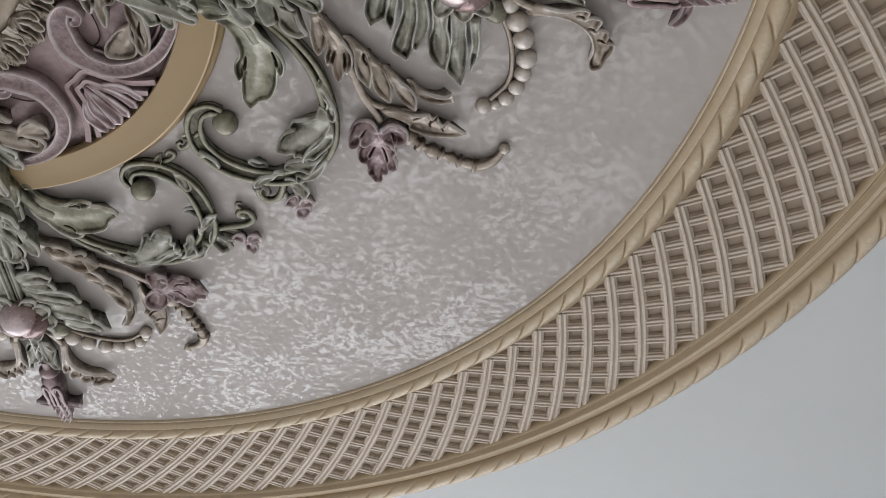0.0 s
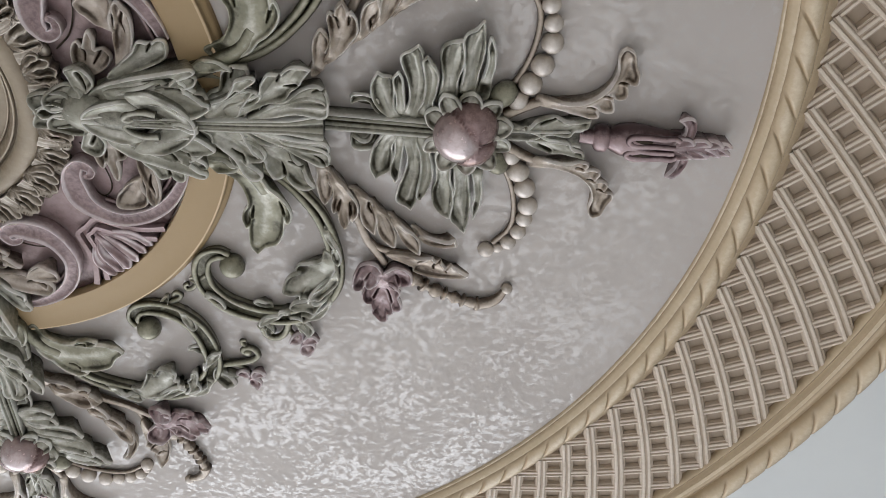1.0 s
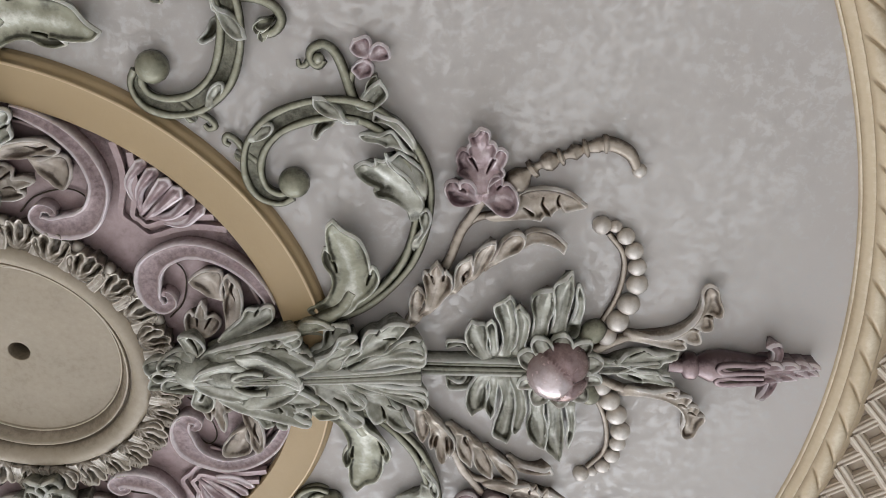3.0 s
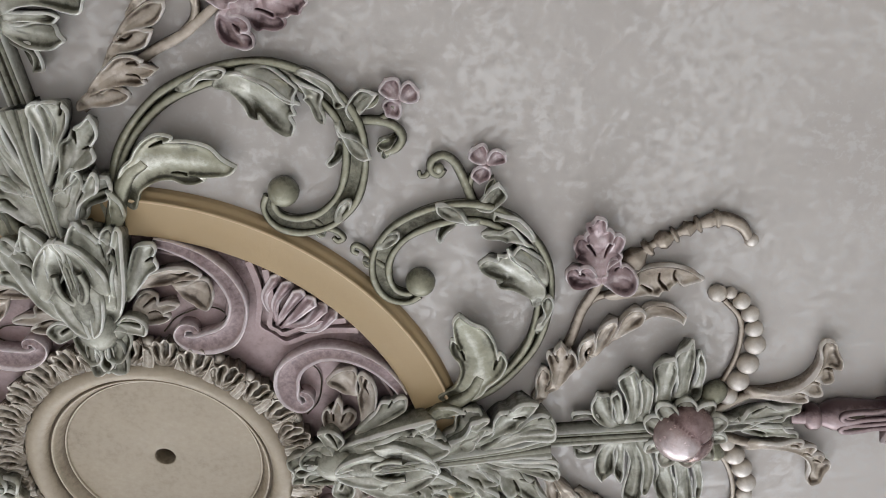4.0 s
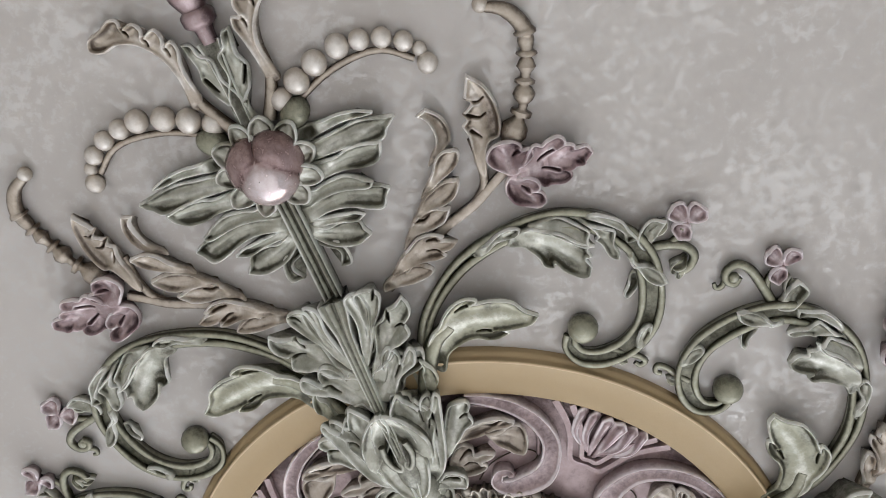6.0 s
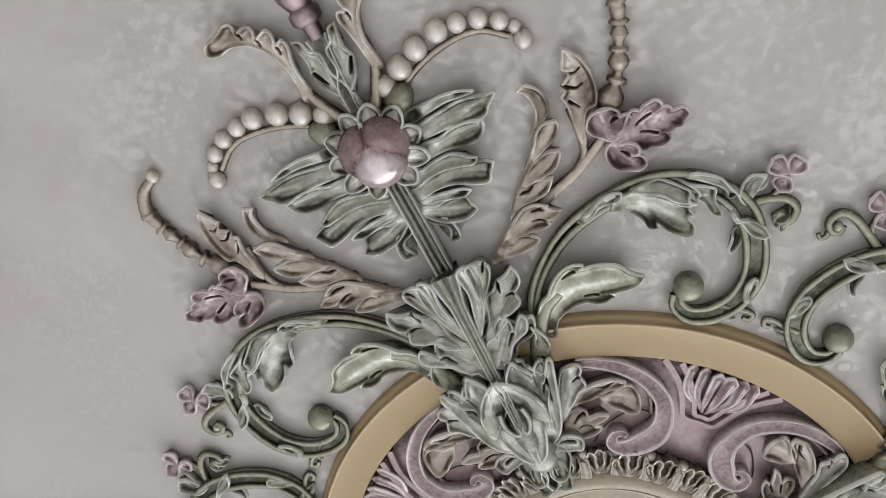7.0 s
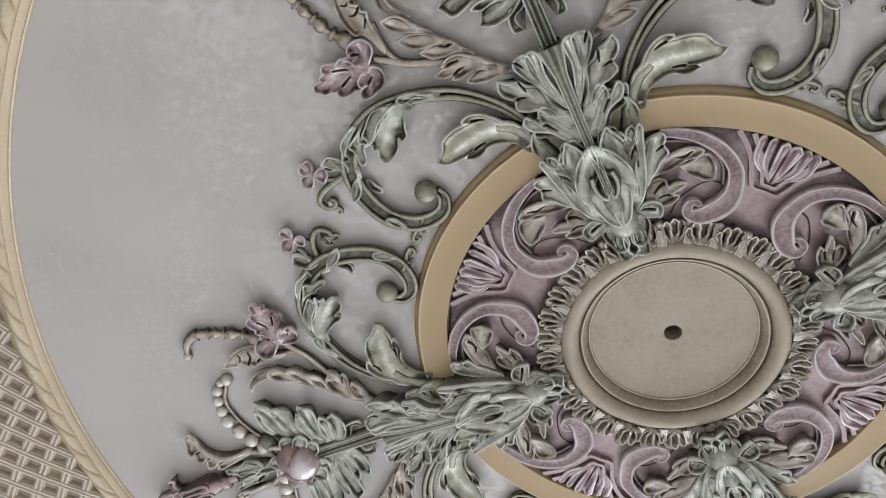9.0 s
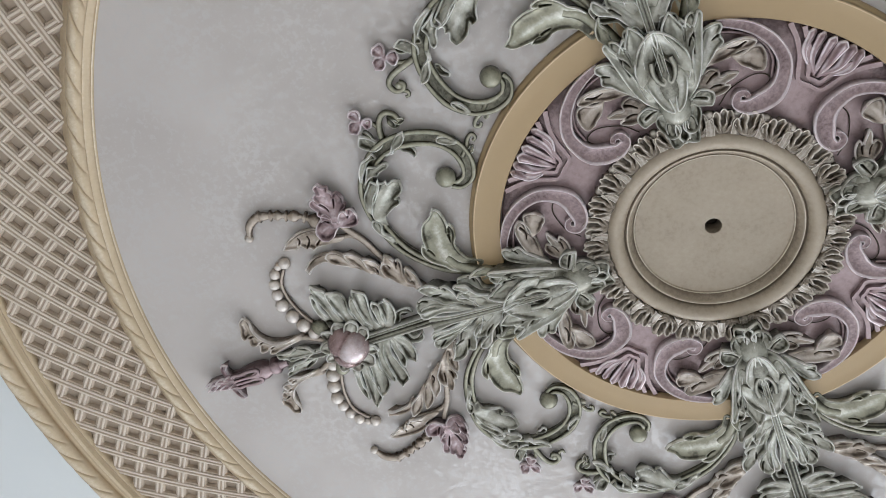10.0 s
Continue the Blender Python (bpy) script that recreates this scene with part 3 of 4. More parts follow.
PLATE = ((.0150, -.045), (.0150, -.0050), (.0158, -.0032), (.0175, -.0028), (.0200, -.0025), (.08, -.0025), (.1340, -.0025), (.1365, -.0024), (.1373, .0004), (.1388, .0008), (.1397, -.0010), (.1440, .0055), (.1485, .0125), (.1505, .0165), (.1522, .0165), (.1533, .0130), (.1556, .0120),
         (.1568, .0180), (.1605, .0245), (.1660, .0290), (.1730, .0305), (.1800, .0285), (.1850, .0235), (.1885, .0160), (.1900, .0060), (.1905, -.002))
# grooves take the deep tone, lips the pale one
link("plate", lathe([(r * 1.045 if r > .05 else r, h) for r, h in PLATE], 180, wear_shade=[.1, .3] + [.48] * 5 + [.36, .8, .95, .12, .34, .44, .9, .8, 0, .05, .34, .46, .50, .54, .52, .46, .34, .1, 0]), DISC, rose)
link("cable_hole", lathe([(.0001, -.040), (.0175, -.040)], 24), DARK, rose, "dark cable hole")
BORDER = shaded_patina("tinted_taupe_leaf", (.225, .187, .140), (.050, .037, .023), (.70, .65, .58))
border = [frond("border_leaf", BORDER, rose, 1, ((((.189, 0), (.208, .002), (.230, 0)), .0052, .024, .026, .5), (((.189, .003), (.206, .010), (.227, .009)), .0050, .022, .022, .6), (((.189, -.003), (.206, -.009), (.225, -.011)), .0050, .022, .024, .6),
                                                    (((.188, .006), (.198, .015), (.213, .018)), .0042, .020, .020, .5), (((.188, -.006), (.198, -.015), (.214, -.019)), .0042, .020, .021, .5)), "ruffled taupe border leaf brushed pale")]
bm = fresh()
ribbon(bm, [(.186, 0), (.196, .0008), (.208, 0), (.218, -.001)], lambda s: .0125 - .002 * s, lambda s: .026 - .006 * s, .2, .5, -.5, 14, 1, 0, 1)
ball(bm, (.219, 0), .0075, .015, k=10, m=7, wear_shade=.9)
border.append(link("border_stem", bm, BORDER, rose, "pale rounded border stem"))
for part in list(border):
    for i in range(30):
        ob = part if i == 0 else new(part.name.split(".")[0], part.data)
        ob.parent = rose
        ob.rotation_euler.z = 2 * math.pi * (i + (.5 if part is border[1] else 0)) / 30
        ob.scale = (1.045, 1.24 + .10 * math.sin(i * 2.3), 1.1 + .14 * math.cos(i * 1.7))

ring = thing("gilded_ring", "flat ochre-gold ring with a stepped outer edge", "ring")
# bright line on the band's arris is a highlight put into the paint
link("band", lathe([(.3925, -.001), (.3925, .0195), (.3935, .0207), (.415, .0215), (.4395, .0215), (.4412, .0222), (.4428, .0218), (.4440, .0200)], 200, wear_shade=[0] * 5 + [1, 1, .4]), GOLD, ring)
link("outer_lip", lathe([(.4440, .0202), (.4446, .0150), (.4454, .0130), (.4475, .0118), (.4500, .0100), (.4512, .0080), (.4520, -.002)], 200), GOLD, ring)


# ---------------------------------------------------------------- scroll panels between the arms
def scroll_panel(turn):
    p = thing("scroll_panel", "mauve cartouche panel with paired scrolls and a fluted shell", "ceiling ornament", "scroll panels", turn=turn)
    q = lambda r, deg: polar(r, 45 - deg)      # deg counted from the neighbouring arm
    bm = fresh()
    seg = 36
    g = [[(r * math.cos(a), r * math.sin(a), -h) for r, h in ((.196, -.001), (.205, .005), (.25, .006), (.30, .0065), (.36, .006), (.388, .006), (.3905, .005), (.391, -.001))]
         for a in (radians(-44.8 + 89.6 * i / seg) for i in range(seg + 1))]
    # tone falls off towards the gold ring, shade painted into the panel's edge
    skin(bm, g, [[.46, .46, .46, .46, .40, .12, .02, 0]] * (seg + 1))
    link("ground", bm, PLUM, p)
    for side in (1, -1):
        bm = fresh()
        path = [(.249, .082), (.252, .091), (.245, .100), (.231, .095), (.234, .076), (.250, .060), (.271, .049), (.297, .050), (.327, .065), (.347, .098), (.352, .136), (.345, .171), (.335, .194)]
        ws = (.008, .011, .014, .018, .028, .037, .036, .028, .024, .022, .020, .016, .012)
        ribbon(bm, path, lambda s: float(np.interp(s * 12, range(13), ws)), lambda s: .0245 + .006 * math.sin(math.pi * s), .7, 0, .55, 80, side, rim_at=.84, rim_wide=.11)
        ball(bm, (.247, .081), .0075, .019, side, stretch=(1, 1, .9), wear_shade=.6)
        link("c_scroll", bm, PLUM, p, "mauve c-scroll with a curled end")
        bm = fresh()
        tube(bm, [q(.299, 32.7), q(.33, 31.0), q(.354, 26.9), q(.367, 20.5), q(.370, 14.0)], lambda s: .0034, lambda s: .013, 30, side, k=8)
        link("inner_rib", bm, PLUM, p)
        bm = fresh()
        tube(bm, [q(.262, 28.3), q(.276, 31.6), q(.295, 32.6), q(.300, 29.5), q(.292, 25.7), q(.269, 20.2), q(.242, 16.8)], lambda s: .0011, lambda s: .0100, 30, side, k=6)
        link("joint", bm, DARK, p, "dark open joint")
        bm = fresh()
        ribbon(bm, [q(.303, 45), q(.3035, 41.2), q(.318, 39.6), q(.342, 38.0), q(.366, 35.6), q(.390, 32.4)], lambda s: .0062 + .003 * s, lambda s: .0165, 0, 0, .12, 30, side)
        ribbon(bm, [q(.315, 45), q(.3155, 43.0), q(.334, 41.4), q(.359, 39.2), q(.390, 35.8)], lambda s: .0056 + .003 * s, lambda s: .0185, 0, 0, .12, 30, side)
        link("border_rib", bm, PLUM, p)
        for deg, wide, h in ((43.6, 1.25, .021), (40.9, 1.15, .018), (38.4, 1.05, .017)):
            blade("shell_flute", MAUVE, p, side, q(.322, 44.2), (q(.322, 44.6), q(.350, deg + wide * .8), q(.384, deg + wide, ) + (1,), q(.391, deg), q(.384, deg - wide) + (1,), q(.350, deg - wide * .5), q(.323, 43.8)), .016, h,
                  veins=((q(.330, 44.2), q(.360, deg), q(.388, deg)),), cup=-.0035, rim=.0006, label="pale mauve fluted shell")
        # curled leaf inside the scroll
        curl = blade("curled_leaf", HUSK, p, side, (.299, .143), ((.303, .091), (.320, .095), (.333, .110), (.327, .123), (.312, .132), (.299, .146, 1), (.293, .126), (.294, .110), (.295, .101)), .024, .034, veins=(((.302, .139), (.313, .116), (.308, .095)),), cup=.004, label="beige curled acanthus leaf")
        blade("leaf_lobe", HUSK, curl, side, (.262, .184), ((.325, .125), (.338, .124), (.338, .140), (.322, .159), (.298, .175), (.273, .185), (.251, .186), (.272, .166), (.291, .148), (.311, .138)), .020, .032, veins=(((.260, .184), (.301, .163), (.335, .132)),), cuts=(((.328, .137), (.314, .144), (.306, .156)),), cup=.006)
        blade("leaf_lobe", HUSK, curl, side, (.228, .160), ((.235, .128), (.248, .122), (.256, .123), (.251, .133, 1), (.280, .123), (.274, .135), (.262, .144), (.268, .151), (.264, .164), (.249, .170), (.229, .166), (.218, .154), (.223, .140)), .018, .032, veins=(((.228, .157), (.253, .144), (.273, .128)),), cuts=(((.251, .133), (.235, .146)), ((.262, .150), (.240, .156))), cup=.005)
    return p


for i in range(4):
    if i == 0:
        panel = scroll_panel(45)
    else:
        copy_thing(panel, pose(0, 0, H, 0, 0, 45 + 90 * i))


# ---------------------------------------------------------------- the four arms

def arm():
    a = thing("ornament_spray", "moulded plaster spray of green acanthus with mauve fruit and tan tendrils", "ceiling ornament", "ornament sprays")
    for side in (1, -1):
        # great scroll
        bm = fresh()
        path = [(.434, .066), (.485, .089), (.522, .119), (.554, .161), (.571, .208), (.578, .252), (.574, .290), (.560, .323), (.539, .349), (.512, .366), (.478, .372), (.440, .366), (.405, .350), (.380, .321), (.373, .288), (.381, .262), (.400, .252), (.416, .257)]
        ws = (.018, .018, .018, .019, .020, .021, .022, .022, .023, .024, .025, .026, .026, .025, .023, .020, .016, .010)
        wide = lambda s: float(np.interp(s * 17, range(18), ws))
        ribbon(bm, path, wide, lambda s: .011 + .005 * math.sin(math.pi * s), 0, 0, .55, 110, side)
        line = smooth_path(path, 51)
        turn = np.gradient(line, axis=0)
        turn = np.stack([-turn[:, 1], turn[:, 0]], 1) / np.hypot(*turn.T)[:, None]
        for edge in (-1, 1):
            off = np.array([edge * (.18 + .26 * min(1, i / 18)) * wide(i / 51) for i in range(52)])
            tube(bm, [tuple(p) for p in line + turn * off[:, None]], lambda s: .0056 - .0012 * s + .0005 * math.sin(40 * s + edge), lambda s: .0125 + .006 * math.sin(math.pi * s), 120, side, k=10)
        ball(bm, (.421, .274), .0195, .013, side, 18, 12, wear_shade=.5)
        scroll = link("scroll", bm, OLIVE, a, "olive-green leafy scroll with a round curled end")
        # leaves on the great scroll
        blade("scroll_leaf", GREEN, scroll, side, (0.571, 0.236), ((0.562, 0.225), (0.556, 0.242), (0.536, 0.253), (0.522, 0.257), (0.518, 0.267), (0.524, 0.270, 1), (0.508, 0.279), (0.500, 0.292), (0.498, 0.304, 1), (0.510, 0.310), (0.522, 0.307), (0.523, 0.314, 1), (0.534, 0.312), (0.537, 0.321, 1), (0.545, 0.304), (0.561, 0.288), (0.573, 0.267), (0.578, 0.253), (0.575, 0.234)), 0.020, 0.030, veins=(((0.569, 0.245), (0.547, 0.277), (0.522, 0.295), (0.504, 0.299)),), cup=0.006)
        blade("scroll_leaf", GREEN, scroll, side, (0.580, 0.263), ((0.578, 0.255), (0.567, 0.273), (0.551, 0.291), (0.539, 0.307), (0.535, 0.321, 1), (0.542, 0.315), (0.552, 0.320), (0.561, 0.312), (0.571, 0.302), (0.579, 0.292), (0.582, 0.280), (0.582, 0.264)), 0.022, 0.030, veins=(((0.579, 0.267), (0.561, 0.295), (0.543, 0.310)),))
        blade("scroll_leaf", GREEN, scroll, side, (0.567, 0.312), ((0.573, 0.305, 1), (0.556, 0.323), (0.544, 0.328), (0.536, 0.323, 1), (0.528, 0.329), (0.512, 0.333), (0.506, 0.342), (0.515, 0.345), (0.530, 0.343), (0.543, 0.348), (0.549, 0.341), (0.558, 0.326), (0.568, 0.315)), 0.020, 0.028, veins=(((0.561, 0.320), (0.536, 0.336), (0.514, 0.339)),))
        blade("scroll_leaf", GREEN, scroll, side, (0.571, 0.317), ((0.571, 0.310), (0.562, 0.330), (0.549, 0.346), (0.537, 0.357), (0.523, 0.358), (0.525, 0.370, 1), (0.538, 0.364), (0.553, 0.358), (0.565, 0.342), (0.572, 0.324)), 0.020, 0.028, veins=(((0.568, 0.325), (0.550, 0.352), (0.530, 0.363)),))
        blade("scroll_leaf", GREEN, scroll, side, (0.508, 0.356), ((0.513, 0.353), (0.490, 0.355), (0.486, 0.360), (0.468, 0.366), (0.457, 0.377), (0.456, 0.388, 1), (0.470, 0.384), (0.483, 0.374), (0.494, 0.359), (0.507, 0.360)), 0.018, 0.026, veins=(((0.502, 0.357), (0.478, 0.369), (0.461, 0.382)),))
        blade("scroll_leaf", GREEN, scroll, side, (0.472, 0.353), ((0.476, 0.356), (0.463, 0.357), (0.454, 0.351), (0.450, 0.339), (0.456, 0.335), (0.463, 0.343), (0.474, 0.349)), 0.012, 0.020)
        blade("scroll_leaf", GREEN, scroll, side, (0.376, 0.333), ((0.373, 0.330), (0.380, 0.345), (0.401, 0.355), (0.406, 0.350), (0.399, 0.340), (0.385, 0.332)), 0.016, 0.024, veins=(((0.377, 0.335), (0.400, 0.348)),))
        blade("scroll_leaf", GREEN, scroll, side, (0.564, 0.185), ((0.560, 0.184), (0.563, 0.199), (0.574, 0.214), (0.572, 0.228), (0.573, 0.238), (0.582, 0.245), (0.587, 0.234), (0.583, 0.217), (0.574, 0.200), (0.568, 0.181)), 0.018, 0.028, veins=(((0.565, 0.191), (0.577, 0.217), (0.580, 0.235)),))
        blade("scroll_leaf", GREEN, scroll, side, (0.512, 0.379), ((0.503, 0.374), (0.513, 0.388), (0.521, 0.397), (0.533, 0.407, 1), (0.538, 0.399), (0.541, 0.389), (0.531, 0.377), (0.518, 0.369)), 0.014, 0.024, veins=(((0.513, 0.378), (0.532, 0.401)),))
        # side sprig with a three-petalled flower; it nods on one side of the spray and coils on the other
        bm = fresh()
        tube(bm, [(.502, .376), (.497, .396), (.502, .413), (.517, .428)], lambda s: .0058 - .0018 * s, lambda s: .009, 16, side, k=8)
        if side > 0:
            tube(bm, [(.500, .378), (.497, .402), (.488, .420), (.474, .427), (.461, .419), (.456, .404)], lambda s: .0066 - .0012 * s, lambda s: .010, 26, side, k=8)
            leaf(bm, (.473, .420), (.458, .397), .013, .012, .012, .004, side, n=10)
            leaf(bm, (.476, .418), (.470, .397), .012, .013, .013, -.003, side, n=10)
            leaf(bm, (.468, .414), (.448, .402), .010, .010, .010, .002, side, n=8)
        else:
            tube(bm, [(.500, .378), (.493, .408), (.484, .434), (.471, .445), (.457, .439), (.455, .427), (.463, .420), (.470, .427)], lambda s: .0066 - .0018 * s, lambda s: .010, 34, side, k=8)
            tube(bm, [(.457, .436), (.449, .421), (.441, .420), (.440, .427)], lambda s: .0046 - .002 * s, lambda s: .008, 14, side, k=8)
            ball(bm, (.464, .429), .0070, .011, side, 10, 7, wear_shade=.6)
        leaf(bm, (.520, .378), (.528, .408), .012, .012, .012, .003, side, n=10)
        link("sprig", bm, OLIVE, a)
        flower = None
        for du, dv in ((.027, -.014), (.012, .025), (-.018, -.016)) if side > 0 else ((-.014, .025), (.025, .012), (-.013, -.023)):
            ln = math.hypot(du, dv)
            at = lambda f, g: (.521 + du * f - dv / ln * g, .430 + dv * f + du / ln * g)
            petal = blade("petal" if flower else "flower", MAUVE, flower or a, side, at(.05, 0), (at(.04, .003), at(.35, .0110), at(.72, .0120), at(1.0, .002) + (1,), at(.78, -.0115), at(.38, -.0110), at(.04, -.003)), .012, .016,
                          veins=((at(.1, 0), at(.85, 0)),), cup=.004, grow=0, label="" if flower else "small three-petalled mauve flower")
            flower = flower or petal
        # small curled leaf at the back of the scroll
        bm = fresh()
        tube(bm, [(.378, .300), (.366, .312), (.356, .328), (.346, .334), (.342, .326), (.348, .321)], lambda s: .0052 - .0018 * s, lambda s: .008, 20, side, k=8)
        leaf(bm, (.372, .304), (.352, .312), .011, .010, .010, .002, side, n=8)
        link("scroll_leaf", bm, OLIVE, scroll)
        # forked stalk
        bm = fresh()
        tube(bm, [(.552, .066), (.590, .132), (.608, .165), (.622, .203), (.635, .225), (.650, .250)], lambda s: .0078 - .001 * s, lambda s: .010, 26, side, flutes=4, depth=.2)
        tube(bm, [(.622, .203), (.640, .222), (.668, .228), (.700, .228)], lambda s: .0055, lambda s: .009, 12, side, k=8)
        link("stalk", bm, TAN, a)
        # broad leaf lying over the gold ring, on its short stalk
        bm = fresh()
        tube(bm, [(.350, .036), (.395, .056), (.435, .074), (.468, .096), (.484, .122)], lambda s: .0135 - .003 * s, lambda s: .020, 24, side, k=12)
        link("stalk", bm, OLIVE, a)
        blade("broad_leaf", OLIVE, a, side, (0.439, 0.081), ((0.423, 0.090), (0.446, 0.105), (0.458, 0.130), (0.458, 0.148), (0.452, 0.159), (0.449, 0.173), (0.452, 0.186, 1), (0.459, 0.178), (0.461, 0.167, 1), (0.457, 0.188), (0.457, 0.207), (0.459, 0.220), (0.466, 0.228, 1), (0.478, 0.215), (0.495, 0.205), (0.504, 0.186), (0.507, 0.166), (0.508, 0.153, 1), (0.513, 0.165), (0.518, 0.151), (0.512, 0.134), (0.500, 0.120), (0.489, 0.111), (0.477, 0.095), (0.447, 0.079)), 0.022, 0.034, veins=(((0.467, 0.097), (0.483, 0.133), (0.479, 0.179), (0.465, 0.214)),), cuts=(((0.461, 0.167), (0.464, 0.150)), ((0.508, 0.153), (0.502, 0.135)),), cup=0.0035, label="broad olive leaf with a curled tip", grow=.0030)
        # tan horn of overlapping leaves
        horn = blade("horn_leaf", TAN, a, side, (0.561, 0.067), ((0.551, 0.063), (0.555, 0.084), (0.555, 0.105), (0.559, 0.122), (0.566, 0.132), (0.573, 0.123), (0.576, 0.109), (0.572, 0.098), (0.579, 0.094), (0.570, 0.078), (0.560, 0.063)), 0.018, 0.026, veins=(((0.563, 0.079), (0.567, 0.122)),), label="tan horn of overlapping leaves")
        blade("leaflet", TAN, horn, side, (0.578, 0.092), ((0.565, 0.076), (0.575, 0.100), (0.577, 0.120), (0.573, 0.140), (0.576, 0.152), (0.582, 0.149), (0.585, 0.161), (0.593, 0.172, 1), (0.599, 0.162), (0.601, 0.152, 1), (0.604, 0.159, 1), (0.611, 0.146), (0.611, 0.130), (0.602, 0.115), (0.588, 0.096)), 0.018, 0.030, veins=(((0.580, 0.097), (0.591, 0.131), (0.593, 0.161)),), cuts=(((0.582, 0.149), (0.587, 0.131)), ((0.601, 0.152), (0.599, 0.135)),), cup=0.008)
        blade("leaflet", TAN, horn, side, (0.611, 0.118), ((0.598, 0.107), (0.612, 0.129), (0.614, 0.149), (0.619, 0.165), (0.630, 0.175), (0.636, 0.179, 1), (0.638, 0.162), (0.635, 0.146), (0.630, 0.133), (0.618, 0.120)), 0.016, 0.028, veins=(((0.613, 0.123), (0.625, 0.149), (0.635, 0.172)),), cuts=(((0.627, 0.132), (0.625, 0.141), (0.630, 0.150)),))
        blade("leaflet", TAN, horn, side, (0.635, 0.138), ((0.625, 0.127), (0.636, 0.152), (0.638, 0.170), (0.644, 0.186), (0.657, 0.198), (0.666, 0.200, 1), (0.666, 0.186), (0.661, 0.170), (0.652, 0.153), (0.639, 0.139)), 0.016, 0.028, veins=(((0.637, 0.143), (0.651, 0.175), (0.664, 0.195)),))
        blade("leaflet", TAN, horn, side, (0.662, 0.162), ((0.652, 0.150), (0.666, 0.178), (0.673, 0.194), (0.684, 0.207), (0.696, 0.211), (0.702, 0.208, 1), (0.701, 0.195), (0.694, 0.183), (0.678, 0.172), (0.665, 0.160)), 0.015, 0.027, veins=(((0.665, 0.167), (0.684, 0.193), (0.700, 0.206)),))
        blade("leaflet", TAN, horn, side, (0.695, 0.182), ((0.686, 0.172), (0.700, 0.198), (0.709, 0.206), (0.723, 0.208), (0.738, 0.205), (0.754, 0.194, 1), (0.750, 0.182, 1), (0.740, 0.190), (0.722, 0.192), (0.709, 0.189), (0.697, 0.179)), 0.014, 0.022, veins=(((0.698, 0.186), (0.715, 0.198), (0.748, 0.190)),), cup=0.003)
        # mauve lobed vine leaf
        vine = blade("vine_leaf", MAUVE, a, side, (0.649, 0.269), ((0.640, 0.278), (0.631, 0.285), (0.622, 0.290), (0.623, 0.297), (0.620, 0.308), (0.624, 0.319), (0.631, 0.318), (0.635, 0.310, 1), (0.634, 0.324), (0.638, 0.330, 1), (0.636, 0.338), (0.641, 0.341), (0.647, 0.349, 1), (0.654, 0.346), (0.654, 0.337), (0.655, 0.331, 1), (0.660, 0.332), (0.663, 0.326), (0.661, 0.317), (0.662, 0.311, 1), (0.668, 0.324), (0.675, 0.320), (0.673, 0.309), (0.669, 0.301), (0.672, 0.293), (0.665, 0.286), (0.656, 0.278), (0.649, 0.266)), 0.022, 0.028, veins=(((0.649, 0.272), (0.647, 0.301), (0.647, 0.340)), ((0.647, 0.287), (0.637, 0.301), (0.626, 0.312)), ((0.648, 0.289), (0.659, 0.302), (0.670, 0.316)), ((0.647, 0.308), (0.639, 0.327)), ((0.647, 0.309), (0.659, 0.327)),), cuts=(((0.635, 0.310), (0.643, 0.293)), ((0.662, 0.311), (0.654, 0.291)),), cup=0.006, label="mauve lobed vine leaf with pale edges", grow=.0040)
        blade("leaf_lobe", MAUVE, vine, side, (0.647, 0.262), ((0.648, 0.266), (0.641, 0.267), (0.640, 0.274), (0.632, 0.283), (0.624, 0.282), (0.623, 0.271, 1), (0.618, 0.284), (0.609, 0.285), (0.605, 0.276), (0.608, 0.262), (0.614, 0.250), (0.625, 0.246), (0.636, 0.248), (0.647, 0.257)), 0.020, 0.030, veins=(((0.644, 0.261), (0.626, 0.262), (0.610, 0.275)), ((0.643, 0.264), (0.629, 0.277)),), cuts=(((0.623, 0.271), (0.629, 0.264)),), cup=0.007, grow=.0024)
        blade("leaf_lobe", MAUVE, vine, side, (0.651, 0.261), ((0.650, 0.266), (0.656, 0.269), (0.656, 0.277), (0.662, 0.287), (0.671, 0.287), (0.672, 0.275, 1), (0.678, 0.278), (0.687, 0.271), (0.691, 0.261), (0.688, 0.247), (0.678, 0.240), (0.667, 0.242), (0.658, 0.250), (0.650, 0.258)), 0.020, 0.030, veins=(((0.654, 0.261), (0.671, 0.258), (0.686, 0.263)), ((0.654, 0.265), (0.668, 0.281)),), cuts=(((0.672, 0.275), (0.667, 0.266)),), cup=0.007, grow=.0024)
        # small plume
        plume = blade("plume", TAN, a, side, (0.663, 0.228), ((0.653, 0.229), (0.674, 0.237), (0.691, 0.246), (0.693, 0.259), (0.711, 0.266), (0.734, 0.267), (0.758, 0.261), (0.775, 0.249, 1), (0.763, 0.244), (0.748, 0.237, 1), (0.742, 0.243), (0.737, 0.239), (0.732, 0.230, 1), (0.725, 0.232), (0.720, 0.225, 1), (0.703, 0.228), (0.680, 0.225), (0.661, 0.224)), 0.016, 0.022, veins=(((0.666, 0.231), (0.699, 0.239), (0.735, 0.251), (0.769, 0.250)),), cuts=(((0.748, 0.237), (0.740, 0.249), (0.742, 0.257)), ((0.732, 0.230), (0.722, 0.244), (0.723, 0.253)), ((0.710, 0.232), (0.699, 0.240)),), cup=0.004, label="small tan feathered plume")
        # jointed tendril
        bm = fresh()
